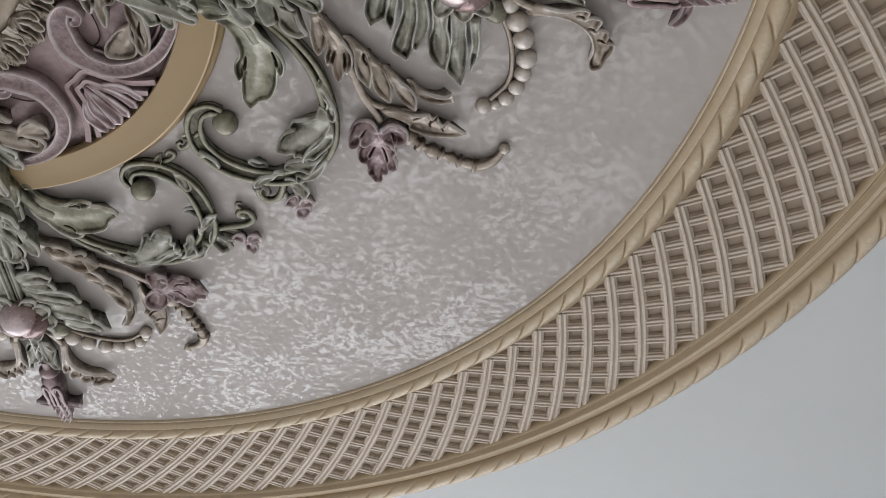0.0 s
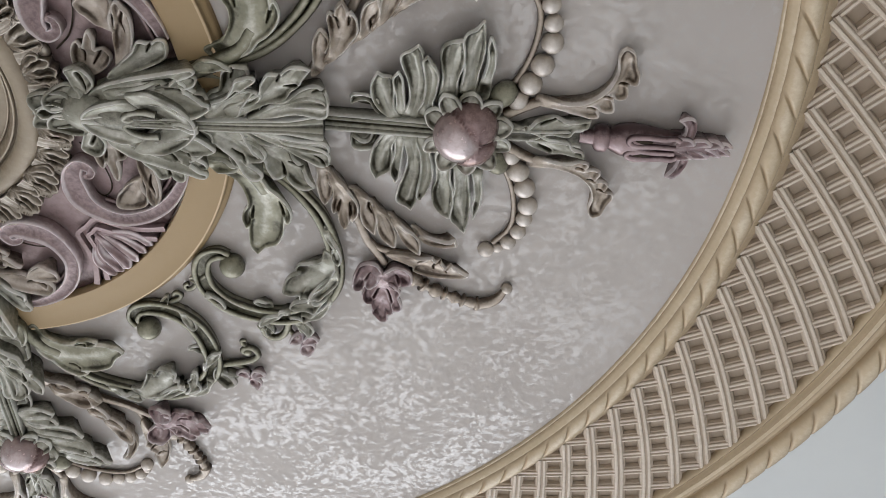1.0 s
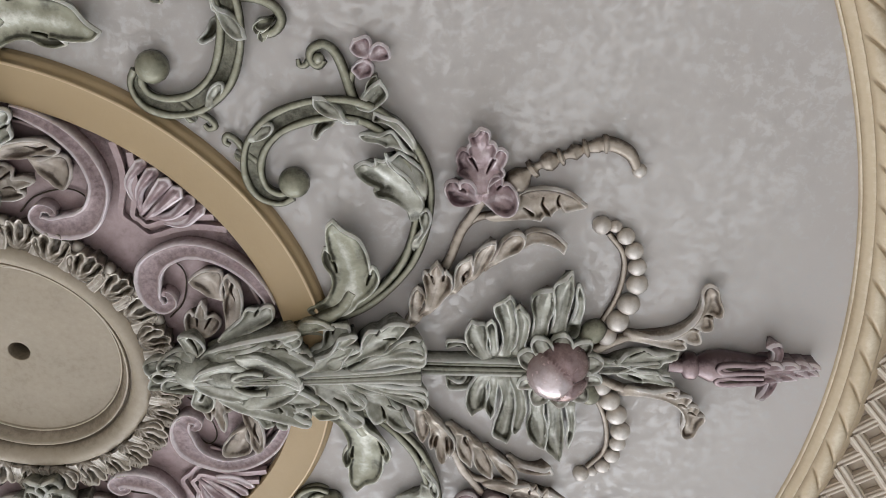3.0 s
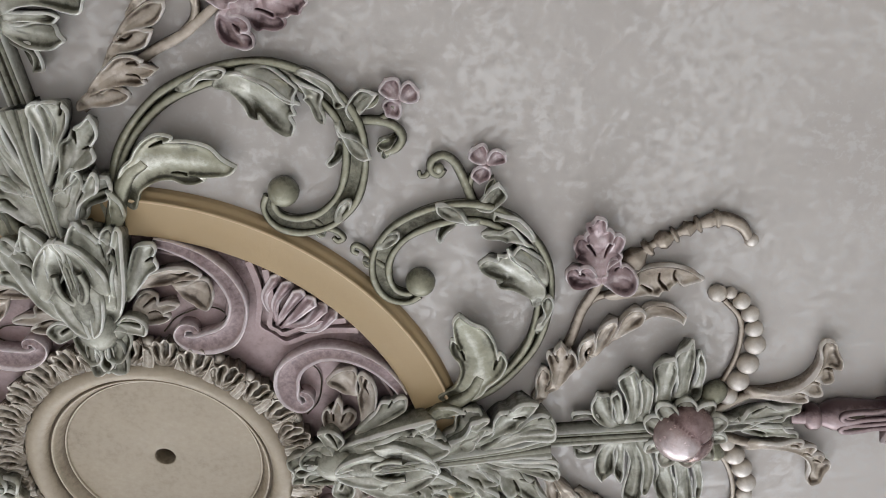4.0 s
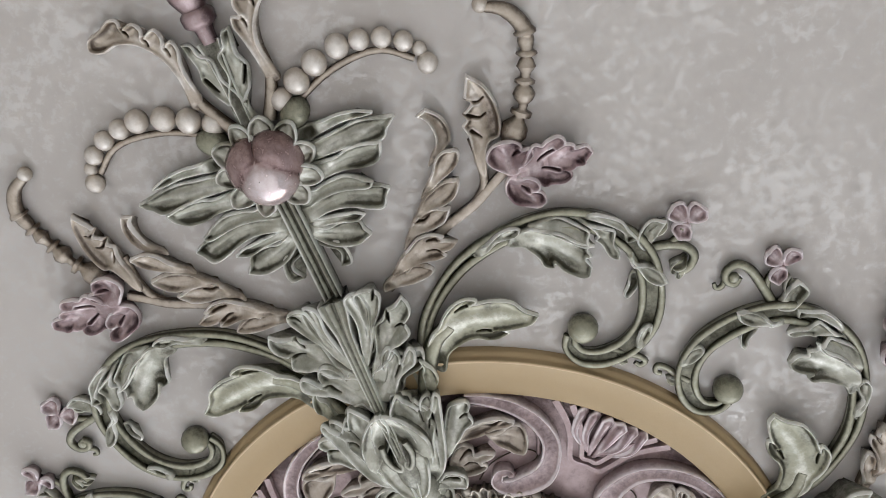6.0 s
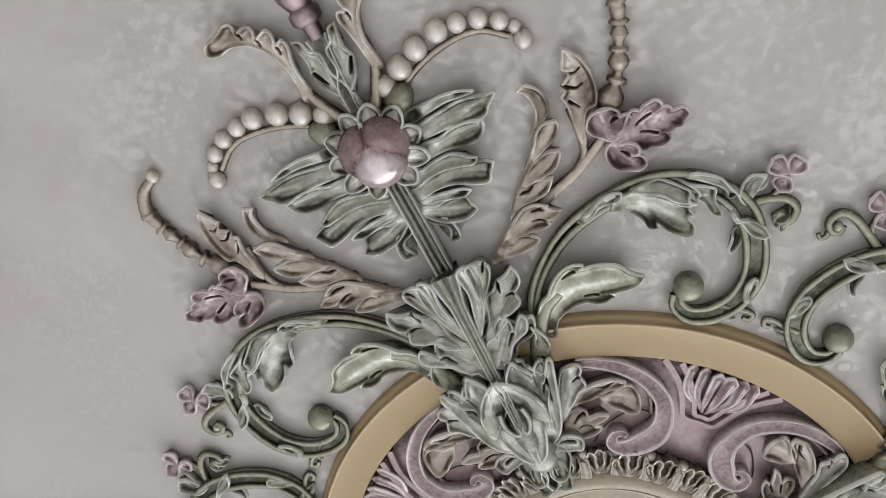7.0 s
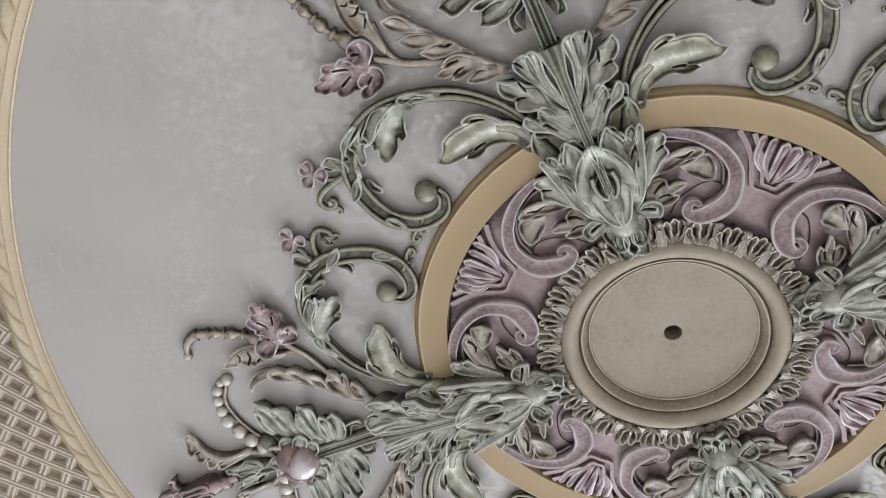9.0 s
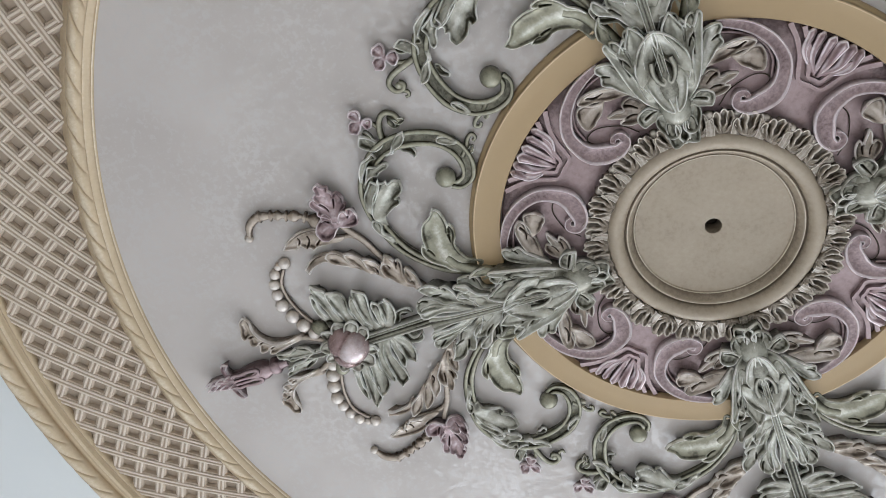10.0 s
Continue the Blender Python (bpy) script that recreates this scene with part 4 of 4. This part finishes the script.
        path = [(.676, .262), (.696, .279), (.715, .294), (.736, .303), (.757, .312), (.778, .319), (.800, .322), (.822, .310), (.834, .288)]
        knots = ((0, .005), (.03, .010), (.08, .0165), (.13, .0150), (.17, .008), (.19, .0055), (.20, .0125), (.225, .0125), (.235, .0055), (.27, .0055), (.29, .010), (.33, .0130), (.37, .0095), (.39, .0055), (.40, .0115),
                 (.42, .0115), (.43, .0055), (.46, .0060), (.50, .0110), (.54, .0080), (.56, .0055), (.57, .0120), (.59, .0120), (.60, .0070), (.66, .0095), (.69, .0085), (.70, .0125), (.72, .0125), (.73, .0095), (.85, .0090), (.95, .0065), (1, .006))
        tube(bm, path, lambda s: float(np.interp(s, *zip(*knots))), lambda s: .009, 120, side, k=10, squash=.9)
        ball(bm, (.836, .287), .0092, .008, side, wear_shade=.8)
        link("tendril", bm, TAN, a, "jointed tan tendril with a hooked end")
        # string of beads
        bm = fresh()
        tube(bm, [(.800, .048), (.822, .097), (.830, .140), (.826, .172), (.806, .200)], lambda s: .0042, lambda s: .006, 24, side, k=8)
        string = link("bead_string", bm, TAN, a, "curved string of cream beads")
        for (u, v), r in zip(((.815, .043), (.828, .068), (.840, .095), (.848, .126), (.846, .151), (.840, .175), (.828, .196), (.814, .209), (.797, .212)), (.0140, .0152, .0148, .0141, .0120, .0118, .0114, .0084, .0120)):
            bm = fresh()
            ball(bm, (u, v), r, r * .65, side, 14, 10, stretch=(1.04, 1, 1), wear_shade=.85)
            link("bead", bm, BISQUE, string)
        # leaves round the fruit
        calyx = blade("calyx_leaf", GREEN, a, side, (0.722, 0.042), ((0.711, 0.026), (0.717, 0.061), (0.718, 0.080), (0.714, 0.101), (0.716, 0.118), (0.726, 0.129), (0.738, 0.134, 1), (0.741, 0.115), (0.740, 0.094), (0.735, 0.076), (0.734, 0.037), (0.721, 0.027)), 0.014, 0.034, veins=(((0.724, 0.054), (0.728, 0.089), (0.733, 0.125)),), cup=0.008, grow=.0024)
        blade("leaf_lobe", GREEN, calyx, side, (0.749, 0.047), ((0.738, 0.038), (0.742, 0.069), (0.744, 0.095), (0.740, 0.120), (0.742, 0.139), (0.752, 0.148), (0.761, 0.159, 1), (0.764, 0.138), (0.765, 0.113), (0.761, 0.086), (0.756, 0.049), (0.745, 0.036)), 0.014, 0.036, veins=(((0.748, 0.060), (0.752, 0.108), (0.758, 0.148)),), cup=0.008, grow=.0024)
        blade("leaf_lobe", GREEN, calyx, side, (0.772, 0.060), ((0.761, 0.045), (0.769, 0.081), (0.772, 0.102), (0.771, 0.123), (0.772, 0.137, 1), (0.778, 0.119), (0.780, 0.098), (0.778, 0.079), (0.776, 0.049)), 0.014, 0.030, veins=(((0.772, 0.072), (0.776, 0.111)),), grow=.0024)
        bm = fresh()
        ball(bm, (.796, .052), .0165, .013, side, 18, 12, (1.25, 1.0, .95), .9, wear_shade=.45)
        link("leaf_lobe", bm, OLIVE, calyx, "smooth olive cap over the bead string")
        calyx = blade("calyx_leaf", GREEN, a, side, (0.654, 0.001), ((0.650, -0.000), (0.633, 0.016), (0.626, 0.030), (0.616, 0.033), (0.602, 0.026, 1), (0.604, 0.039), (0.618, 0.041), (0.633, 0.036), (0.641, 0.021), (0.661, 0.006)), 0.012, 0.020, cup=0.003, grow=.0024)
        blade("leaf_lobe", GREEN, calyx, side, (0.661, 0.006), ((0.654, 0.008), (0.639, 0.024), (0.631, 0.040), (0.629, 0.061), (0.636, 0.079, 1), (0.643, 0.074), (0.653, 0.069), (0.656, 0.049), (0.656, 0.030), (0.667, 0.007)), 0.012, 0.030, veins=(((0.657, 0.014), (0.646, 0.039), (0.640, 0.067)),), cup=0.008, grow=.0024)
        blade("leaf_lobe", GREEN, calyx, side, (0.666, 0.009), ((0.661, 0.010), (0.661, 0.040), (0.656, 0.068), (0.662, 0.082, 1), (0.666, 0.073), (0.668, 0.055), (0.670, 0.033), (0.673, 0.009)), 0.016, 0.032, veins=(((0.666, 0.019), (0.664, 0.064)),), grow=.0024)
        blade("leaf_lobe", GREEN, calyx, side, (0.676, 0.009), ((0.669, 0.011), (0.678, 0.042), (0.675, 0.070), (0.668, 0.092), (0.666, 0.109), (0.678, 0.117), (0.685, 0.123, 1), (0.690, 0.112), (0.694, 0.089), (0.697, 0.067), (0.691, 0.038), (0.684, 0.009)), 0.014, 0.036, veins=(((0.678, 0.021), (0.687, 0.066), (0.681, 0.107)),), cup=0.01, grow=.0024)
        blade("leaf_lobe", GREEN, calyx, side, (0.699, 0.008), ((0.684, 0.008), (0.695, 0.041), (0.697, 0.070), (0.693, 0.100), (0.697, 0.107, 1), (0.706, 0.092), (0.711, 0.075), (0.709, 0.052), (0.706, 0.037), (0.711, 0.009)), 0.014, 0.032, veins=(((0.698, 0.020), (0.704, 0.065), (0.699, 0.097)),), cup=0.007, grow=.0024)
        for deg, ln, wide in ((16, .030, .0125), (50, .032, .0130), (84, .029, .0135), (118, .031, .0130), (152, .026, .0120)):
            c, w = math.cos(radians(deg)), math.sin(radians(deg))
            at = lambda r, q: (.750 + c * r - w * q, w * r + c * q)
            blade("leaf_lobe", GREEN, calyx, side, at(.026, 0), (at(.026, wide * .8), at(.034 + .3 * ln, wide * 1.1), at(.030 + .78 * ln, wide * .9), at(.033 + ln, .001), at(.032 + .86 * ln, -wide * .7), at(.034 + .4 * ln, -wide * 1.05), at(.026, -wide * .8)), .038, .030,
                  veins=((at(.030, 0), at(.026 + ln, 0)),), cup=.005)
        # outward fin and the leaves at its root
        blade("fin_leaf", TAN, a, side, (0.839, 0.051), ((0.840, 0.054), (0.876, 0.050), (0.902, 0.056), (0.923, 0.073), (0.933, 0.096), (0.931, 0.118), (0.937, 0.130), (0.949, 0.125), (0.954, 0.109), (0.960, 0.095), (0.958, 0.084), (0.947, 0.084, 1), (0.949, 0.069), (0.941, 0.063), (0.931, 0.065, 1), (0.936, 0.049), (0.927, 0.044), (0.915, 0.047, 1), (0.918, 0.037), (0.907, 0.034), (0.892, 0.038), (0.873, 0.040), (0.842, 0.041)), 0.014, 0.026, veins=(((0.848, 0.048), (0.897, 0.047), (0.931, 0.072), (0.943, 0.117)),), cuts=(((0.947, 0.084), (0.937, 0.082)), ((0.931, 0.065), (0.921, 0.064)), ((0.915, 0.047), (0.903, 0.047)),), cup=.004, label="tan fin leaf with a turned-back tip")
        bm = fresh()
        tube(bm, [(.800, .022), (.825, .036), (.850, .046), (.880, .047)], lambda s: .0085 - .003 * s, lambda s: .012, 16, side, k=10)
        link("stem", bm, TAN, a)
        blade("spear_leaf", GREEN, a, side, (0.797, -0.001), ((0.786, -0.004), (0.803, 0.011), (0.829, 0.010), (0.843, 0.020), (0.864, 0.028), (0.880, 0.024), (0.894, 0.026), (0.910, 0.029, 1), (0.907, 0.019), (0.893, 0.014), (0.884, 0.004), (0.860, 0.004), (0.838, -0.006), (0.805, -0.009)), 0.020, 0.026, veins=(((0.800, 0.001), (0.844, 0.011), (0.895, 0.021)),), cuts=(((0.829, 0.010), (0.815, 0.003)), ((0.865, 0.025), (0.848, 0.015)),), cup=0.004)
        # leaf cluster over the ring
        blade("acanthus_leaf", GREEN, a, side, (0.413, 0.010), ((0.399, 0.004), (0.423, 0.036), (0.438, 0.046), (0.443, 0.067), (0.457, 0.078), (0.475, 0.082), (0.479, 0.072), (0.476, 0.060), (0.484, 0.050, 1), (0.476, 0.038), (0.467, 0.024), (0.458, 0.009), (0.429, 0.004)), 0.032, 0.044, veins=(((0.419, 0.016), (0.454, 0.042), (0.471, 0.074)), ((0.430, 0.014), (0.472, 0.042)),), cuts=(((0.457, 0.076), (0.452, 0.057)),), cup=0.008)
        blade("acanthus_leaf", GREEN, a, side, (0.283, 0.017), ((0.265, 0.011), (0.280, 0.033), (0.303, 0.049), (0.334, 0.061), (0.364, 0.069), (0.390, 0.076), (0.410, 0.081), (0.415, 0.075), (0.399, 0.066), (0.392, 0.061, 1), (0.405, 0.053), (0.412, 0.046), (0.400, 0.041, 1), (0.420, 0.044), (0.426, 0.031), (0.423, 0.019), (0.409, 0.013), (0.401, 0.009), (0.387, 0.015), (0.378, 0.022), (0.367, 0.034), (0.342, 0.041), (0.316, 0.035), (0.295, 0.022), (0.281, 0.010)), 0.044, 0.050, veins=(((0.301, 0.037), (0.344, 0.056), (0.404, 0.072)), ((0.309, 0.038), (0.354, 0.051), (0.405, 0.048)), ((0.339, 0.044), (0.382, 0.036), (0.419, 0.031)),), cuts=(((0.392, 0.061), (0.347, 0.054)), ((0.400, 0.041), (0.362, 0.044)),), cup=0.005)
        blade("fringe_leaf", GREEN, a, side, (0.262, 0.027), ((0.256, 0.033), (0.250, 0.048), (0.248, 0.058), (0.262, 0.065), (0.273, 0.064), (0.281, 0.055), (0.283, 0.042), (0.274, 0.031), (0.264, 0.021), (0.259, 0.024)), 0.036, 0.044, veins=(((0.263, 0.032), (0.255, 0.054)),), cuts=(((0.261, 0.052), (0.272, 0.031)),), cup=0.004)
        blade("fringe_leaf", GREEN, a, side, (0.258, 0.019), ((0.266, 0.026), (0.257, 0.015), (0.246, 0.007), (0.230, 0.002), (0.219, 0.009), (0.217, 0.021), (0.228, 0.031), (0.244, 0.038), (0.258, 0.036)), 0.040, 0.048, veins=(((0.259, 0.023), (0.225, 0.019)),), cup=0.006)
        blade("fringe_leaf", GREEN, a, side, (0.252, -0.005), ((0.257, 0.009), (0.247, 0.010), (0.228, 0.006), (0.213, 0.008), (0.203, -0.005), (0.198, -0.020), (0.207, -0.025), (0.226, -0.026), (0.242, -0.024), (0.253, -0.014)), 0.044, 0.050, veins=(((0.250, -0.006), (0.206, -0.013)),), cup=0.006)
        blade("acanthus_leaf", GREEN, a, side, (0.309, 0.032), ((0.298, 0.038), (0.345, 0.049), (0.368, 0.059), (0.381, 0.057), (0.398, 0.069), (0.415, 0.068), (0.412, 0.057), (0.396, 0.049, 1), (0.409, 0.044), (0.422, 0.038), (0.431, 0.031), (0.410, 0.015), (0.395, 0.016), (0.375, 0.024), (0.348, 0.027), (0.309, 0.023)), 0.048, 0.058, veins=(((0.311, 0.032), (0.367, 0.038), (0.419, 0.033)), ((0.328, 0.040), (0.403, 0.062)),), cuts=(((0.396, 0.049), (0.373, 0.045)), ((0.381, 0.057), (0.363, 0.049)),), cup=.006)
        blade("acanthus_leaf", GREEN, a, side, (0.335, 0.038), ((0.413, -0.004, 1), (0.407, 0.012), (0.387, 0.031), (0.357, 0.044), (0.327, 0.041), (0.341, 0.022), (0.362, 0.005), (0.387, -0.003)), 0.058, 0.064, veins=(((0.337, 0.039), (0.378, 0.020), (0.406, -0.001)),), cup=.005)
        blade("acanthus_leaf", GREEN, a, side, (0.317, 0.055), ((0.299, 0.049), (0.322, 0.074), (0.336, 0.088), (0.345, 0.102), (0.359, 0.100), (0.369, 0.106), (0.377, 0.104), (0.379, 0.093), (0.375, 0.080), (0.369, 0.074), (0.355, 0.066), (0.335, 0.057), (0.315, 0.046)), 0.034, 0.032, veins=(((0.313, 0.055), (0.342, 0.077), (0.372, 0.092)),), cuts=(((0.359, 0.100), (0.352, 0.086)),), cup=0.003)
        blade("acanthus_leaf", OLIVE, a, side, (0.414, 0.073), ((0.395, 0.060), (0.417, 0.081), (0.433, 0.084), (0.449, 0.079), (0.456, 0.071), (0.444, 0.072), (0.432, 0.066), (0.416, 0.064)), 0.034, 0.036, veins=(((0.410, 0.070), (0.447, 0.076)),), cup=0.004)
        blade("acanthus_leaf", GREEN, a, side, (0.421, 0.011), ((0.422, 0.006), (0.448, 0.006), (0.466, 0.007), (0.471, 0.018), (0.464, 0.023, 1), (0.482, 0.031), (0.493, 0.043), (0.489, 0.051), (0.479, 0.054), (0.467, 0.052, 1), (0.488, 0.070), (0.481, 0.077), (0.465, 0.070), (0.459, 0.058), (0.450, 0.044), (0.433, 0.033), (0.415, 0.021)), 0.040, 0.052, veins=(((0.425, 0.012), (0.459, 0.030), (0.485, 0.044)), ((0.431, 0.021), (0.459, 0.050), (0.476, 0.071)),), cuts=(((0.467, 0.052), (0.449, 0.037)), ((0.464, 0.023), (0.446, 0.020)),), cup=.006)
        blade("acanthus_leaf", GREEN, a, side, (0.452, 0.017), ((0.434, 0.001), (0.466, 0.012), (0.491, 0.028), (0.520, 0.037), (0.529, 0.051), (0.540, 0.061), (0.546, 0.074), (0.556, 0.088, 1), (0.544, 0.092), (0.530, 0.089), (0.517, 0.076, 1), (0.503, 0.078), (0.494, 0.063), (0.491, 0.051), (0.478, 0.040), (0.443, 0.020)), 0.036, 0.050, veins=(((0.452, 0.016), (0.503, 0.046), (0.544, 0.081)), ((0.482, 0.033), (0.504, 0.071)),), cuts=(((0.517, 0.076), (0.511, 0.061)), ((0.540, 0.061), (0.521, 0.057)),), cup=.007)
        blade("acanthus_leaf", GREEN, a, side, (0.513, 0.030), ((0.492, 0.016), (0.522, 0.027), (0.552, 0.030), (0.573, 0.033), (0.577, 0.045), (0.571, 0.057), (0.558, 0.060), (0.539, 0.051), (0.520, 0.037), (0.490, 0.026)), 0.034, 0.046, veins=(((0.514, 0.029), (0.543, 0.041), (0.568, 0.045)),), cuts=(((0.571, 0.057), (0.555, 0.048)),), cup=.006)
    # middle line
    bm = fresh()
    ribbon(bm, [(.280, 0), (.36, 0), (.42, 0), (.48, 0), (.545, 0)], lambda s: .070 + .075 * math.sin(math.pi * min(1, s * 1.25)) - .030 * s, lambda s: .027 - .008 * s, 0, 0, .10, 20, 1, 0, 1)
    link("leaf_base", bm, OLIVE, a)
    # long fluted stalk that opens into a cup at its end
    bm = fresh()
    ws = (.012, .014, .016, .018, .021, .034, .040)
    ribbon(bm, [(.322, 0), (.385, 0), (.445, 0), (.49, 0), (.525, 0), (.552, 0), (.568, 0)], lambda s: float(np.interp(s * 6, range(7), ws)), lambda s: .062 - .022 * s + .004 * s ** 4, .6, .55, .8, 40, 1, 0, 2)
    link("stalk", bm, GREEN, a, "fluted green stalk opening like a cup")
    for side in (1, -1):
        blade("calyx_leaf", GREEN, a, side, (.475, .014), ((.470, .006), (.500, .012), (.535, .020), (.566, .018), (.576, .026), (.572, .038), (.550, .041), (.530, .036), (.500, .026)), .040, .044, veins=(((.478, .012), (.530, .028), (.568, .028)),), cup=.005)
    bm = fresh()
    ball(bm, (.266, 0), .0310, .036, 1, 28, 18, (1.12, .90, .82), wear_shade=.50)
    ball(bm, (.312, 0), .0215, .047, 1, 26, 14, (2.1, .90, .78), wear_shade=.34)
    link("bud", bm, GREEN, a, "rounded green bud with folded lids")
    for side in (1, -1):
        blade("bud_lid", GREEN, a, side, (.336, .024), ((.266, .003), (.276, .016), (.298, .026), (.322, .031), (.340, .024), (.328, .012), (.304, .007), (.280, .003)), .060, .060, veins=(((.332, .022), (.300, .017), (.274, .007)),), cup=.0025)
        bm = fresh()
        tube(bm, [(.362, .016), (.342, .018), (.326, .013), (.319, .006), (.325, .002), (.332, .005)], lambda s: .0050 - .0014 * s, lambda s: .062 - .003 * s, 26, side, k=8)
        link("bud_curl", bm, GREEN, a)
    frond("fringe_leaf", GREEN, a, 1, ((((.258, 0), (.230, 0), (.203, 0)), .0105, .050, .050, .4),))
    bm = fresh()
    ribbon(bm, [(.566, 0), (.62, 0), (.67, 0), (.722, 0)], lambda s: .0245 - .002 * s, lambda s: .027 + .004 * s, .9, .7, 1.1, 14, 1, 0, 2)
    link("stem", bm, GREEN, a, "straight fluted stem")
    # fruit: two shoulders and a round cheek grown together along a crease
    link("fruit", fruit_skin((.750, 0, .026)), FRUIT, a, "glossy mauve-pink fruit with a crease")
    # channelled stalk beyond the fruit, flaring at its mouth
    bm = fresh()
    ws = (.013, .013, .015, .019, .028)
    ribbon(bm, [(.788, 0), (.82, 0), (.85, 0), (.88, 0), (.903, 0)], lambda s: float(np.interp(s * 4, range(5), ws)), lambda s: .030 - .004 * s, .8, 0, .8, 24, 1)
    link("stem", bm, GREEN, a, "channelled stalk beyond the fruit")
    # pointed finial: collar, vase with two looped straps, curled leaves and a tip of small overlapping leaves
    bm = fresh()
    knots = ((0, .009), (.05, .010), (.09, .011), (.10, .0185), (.15, .0195), (.17, .0180), (.175, .0135), (.20, .0165), (.25, .0215), (.33, .0235), (.42, .0215), (.52, .0185), (.60, .0165), (.66, .0150), (.72, .0125), (.80, .0110), (.88, .0085), (.95, .0055), (1, .0015))
    tube(bm, [(.900, 0), (.97, 0), (1.03, 0), (1.100, 0)], lambda s: float(np.interp(s, *zip(*knots))), lambda s: .017 + .003 * s, 72, 1, k=16)
    finial = link("finial", bm, MAUVE, a, "mauve pointed finial with curled leaves")
    for side in (1, -1):
        bm = fresh()
        tube(bm, [(1.022, .004), (.995, .0045), (.972, .0035), (.962, .0085), (.966, .0150), (.985, .0165), (1.005, .0145), (1.020, .0160), (1.028, .0125)], lambda s: .0036 + .0010 * math.sin(math.pi * s), lambda s: .0385 - .0040 * s, 60, side, k=10)
        link("looped_strap", bm, MAUVE, finial, "pale looped strap")
        # raised dark lens imitates the shade inside an open loop
        bm = fresh()
        ball(bm, (.980, .0100), .0050, .0370, side, 12, 8, (2.6, .75, .5), wear_shade=0)
        link("loop_shade", bm, DARK, finial, "dark lens put in the loop for shade")
        blade("finial_leaf", MAUVE, finial, side, (1.036, .006), ((1.024, .006), (1.034, .018), (1.031, .032), (1.020, .043, 1), (1.030, .046), (1.042, .040), (1.048, .026), (1.047, .010), (1.040, .002)), .022, .028, veins=(((1.038, .008), (1.042, .024), (1.030, .041)),), cup=.004)
        for u, v, ln, w in ((1.018, .006, .030, .0090), (1.040, .005, .030, .0085), (1.060, .004, .026, .0072), (1.078, .003, .020, .0055)):
            blade("finial_leaf", MAUVE, finial, side, (u, v), ((u, v - .004), (u + .4 * ln, v - .003), (u + ln, v + .5 * w, 1), (u + .7 * ln, v + w), (u + .25 * ln, v + w * .9)), .030 - .10 * (u - 1.018), .032 - .10 * (u - 1.018), veins=(((u, v), (u + .9 * ln, v + .4 * w)),), cup=.003)
    return a


spray = arm()
for i in range(1, 4):
    copy_thing(spray, pose(0, 0, H, 0, 0, 90 * i))

# ---------------------------------------------------------------- lattice band
lattice = thing("lattice_band", "beige diagonal lattice band over a darker ground", "lattice", "", (*RC, H))
link("ground", lathe([(1.17, -.0050), (1.30, -.0050), (1.46, -.0050)], 200), LATBACK, lattice, "darker tan ground behind the lattice")

COUNT, R0, R1 = 120, 1.203, 1.447
for way, drop in ((1, 0.0), (-1, .0022)):
    bm = fresh()
    prof = ((-1, -.004, 0), (-.84, .0042, .35), (-.62, .0048, .55), (-.58, .0072, .5), (-.44, .0085, .95), (-.20, .0085, .8), (-.08, .0064, 0), (.08, .0064, 0), (.20, .0085, .8), (.44, .0085, .95), (.58, .0072, .5), (.62, .0048, .55), (.84, .0042, .35), (1, -.004, 0))
    grid, wear_shades = [], []
    for i in range(6):
        s = i / 5
        r = R0 * (R1 / R0) ** s
        a = way * math.log(r / R0)
        c = Vector((r * math.cos(a), r * math.sin(a), 0))
        t = Vector((math.cos(a + way * math.pi / 4), math.sin(a + way * math.pi / 4), 0))
        nrm = Vector((-t.y, t.x, 0))
        w = .0248 * r / R0 / 2
        grid.append([tuple(c + nrm * w * q - Vector((0, 0, h - drop if h > 0 else h))) for q, h, _ in prof])
        wear_shades.append([k for *_, k in prof])
    skin(bm, grid, wear_shades)
    first = link("slat", bm, LATTICE, lattice, smooth=False)
    for i in range(COUNT):
        ob = first if i == 0 else new("slat", first.data)
        ob.parent = lattice
        ob.rotation_euler.z = radians(.97) + 2 * math.pi * i / COUNT
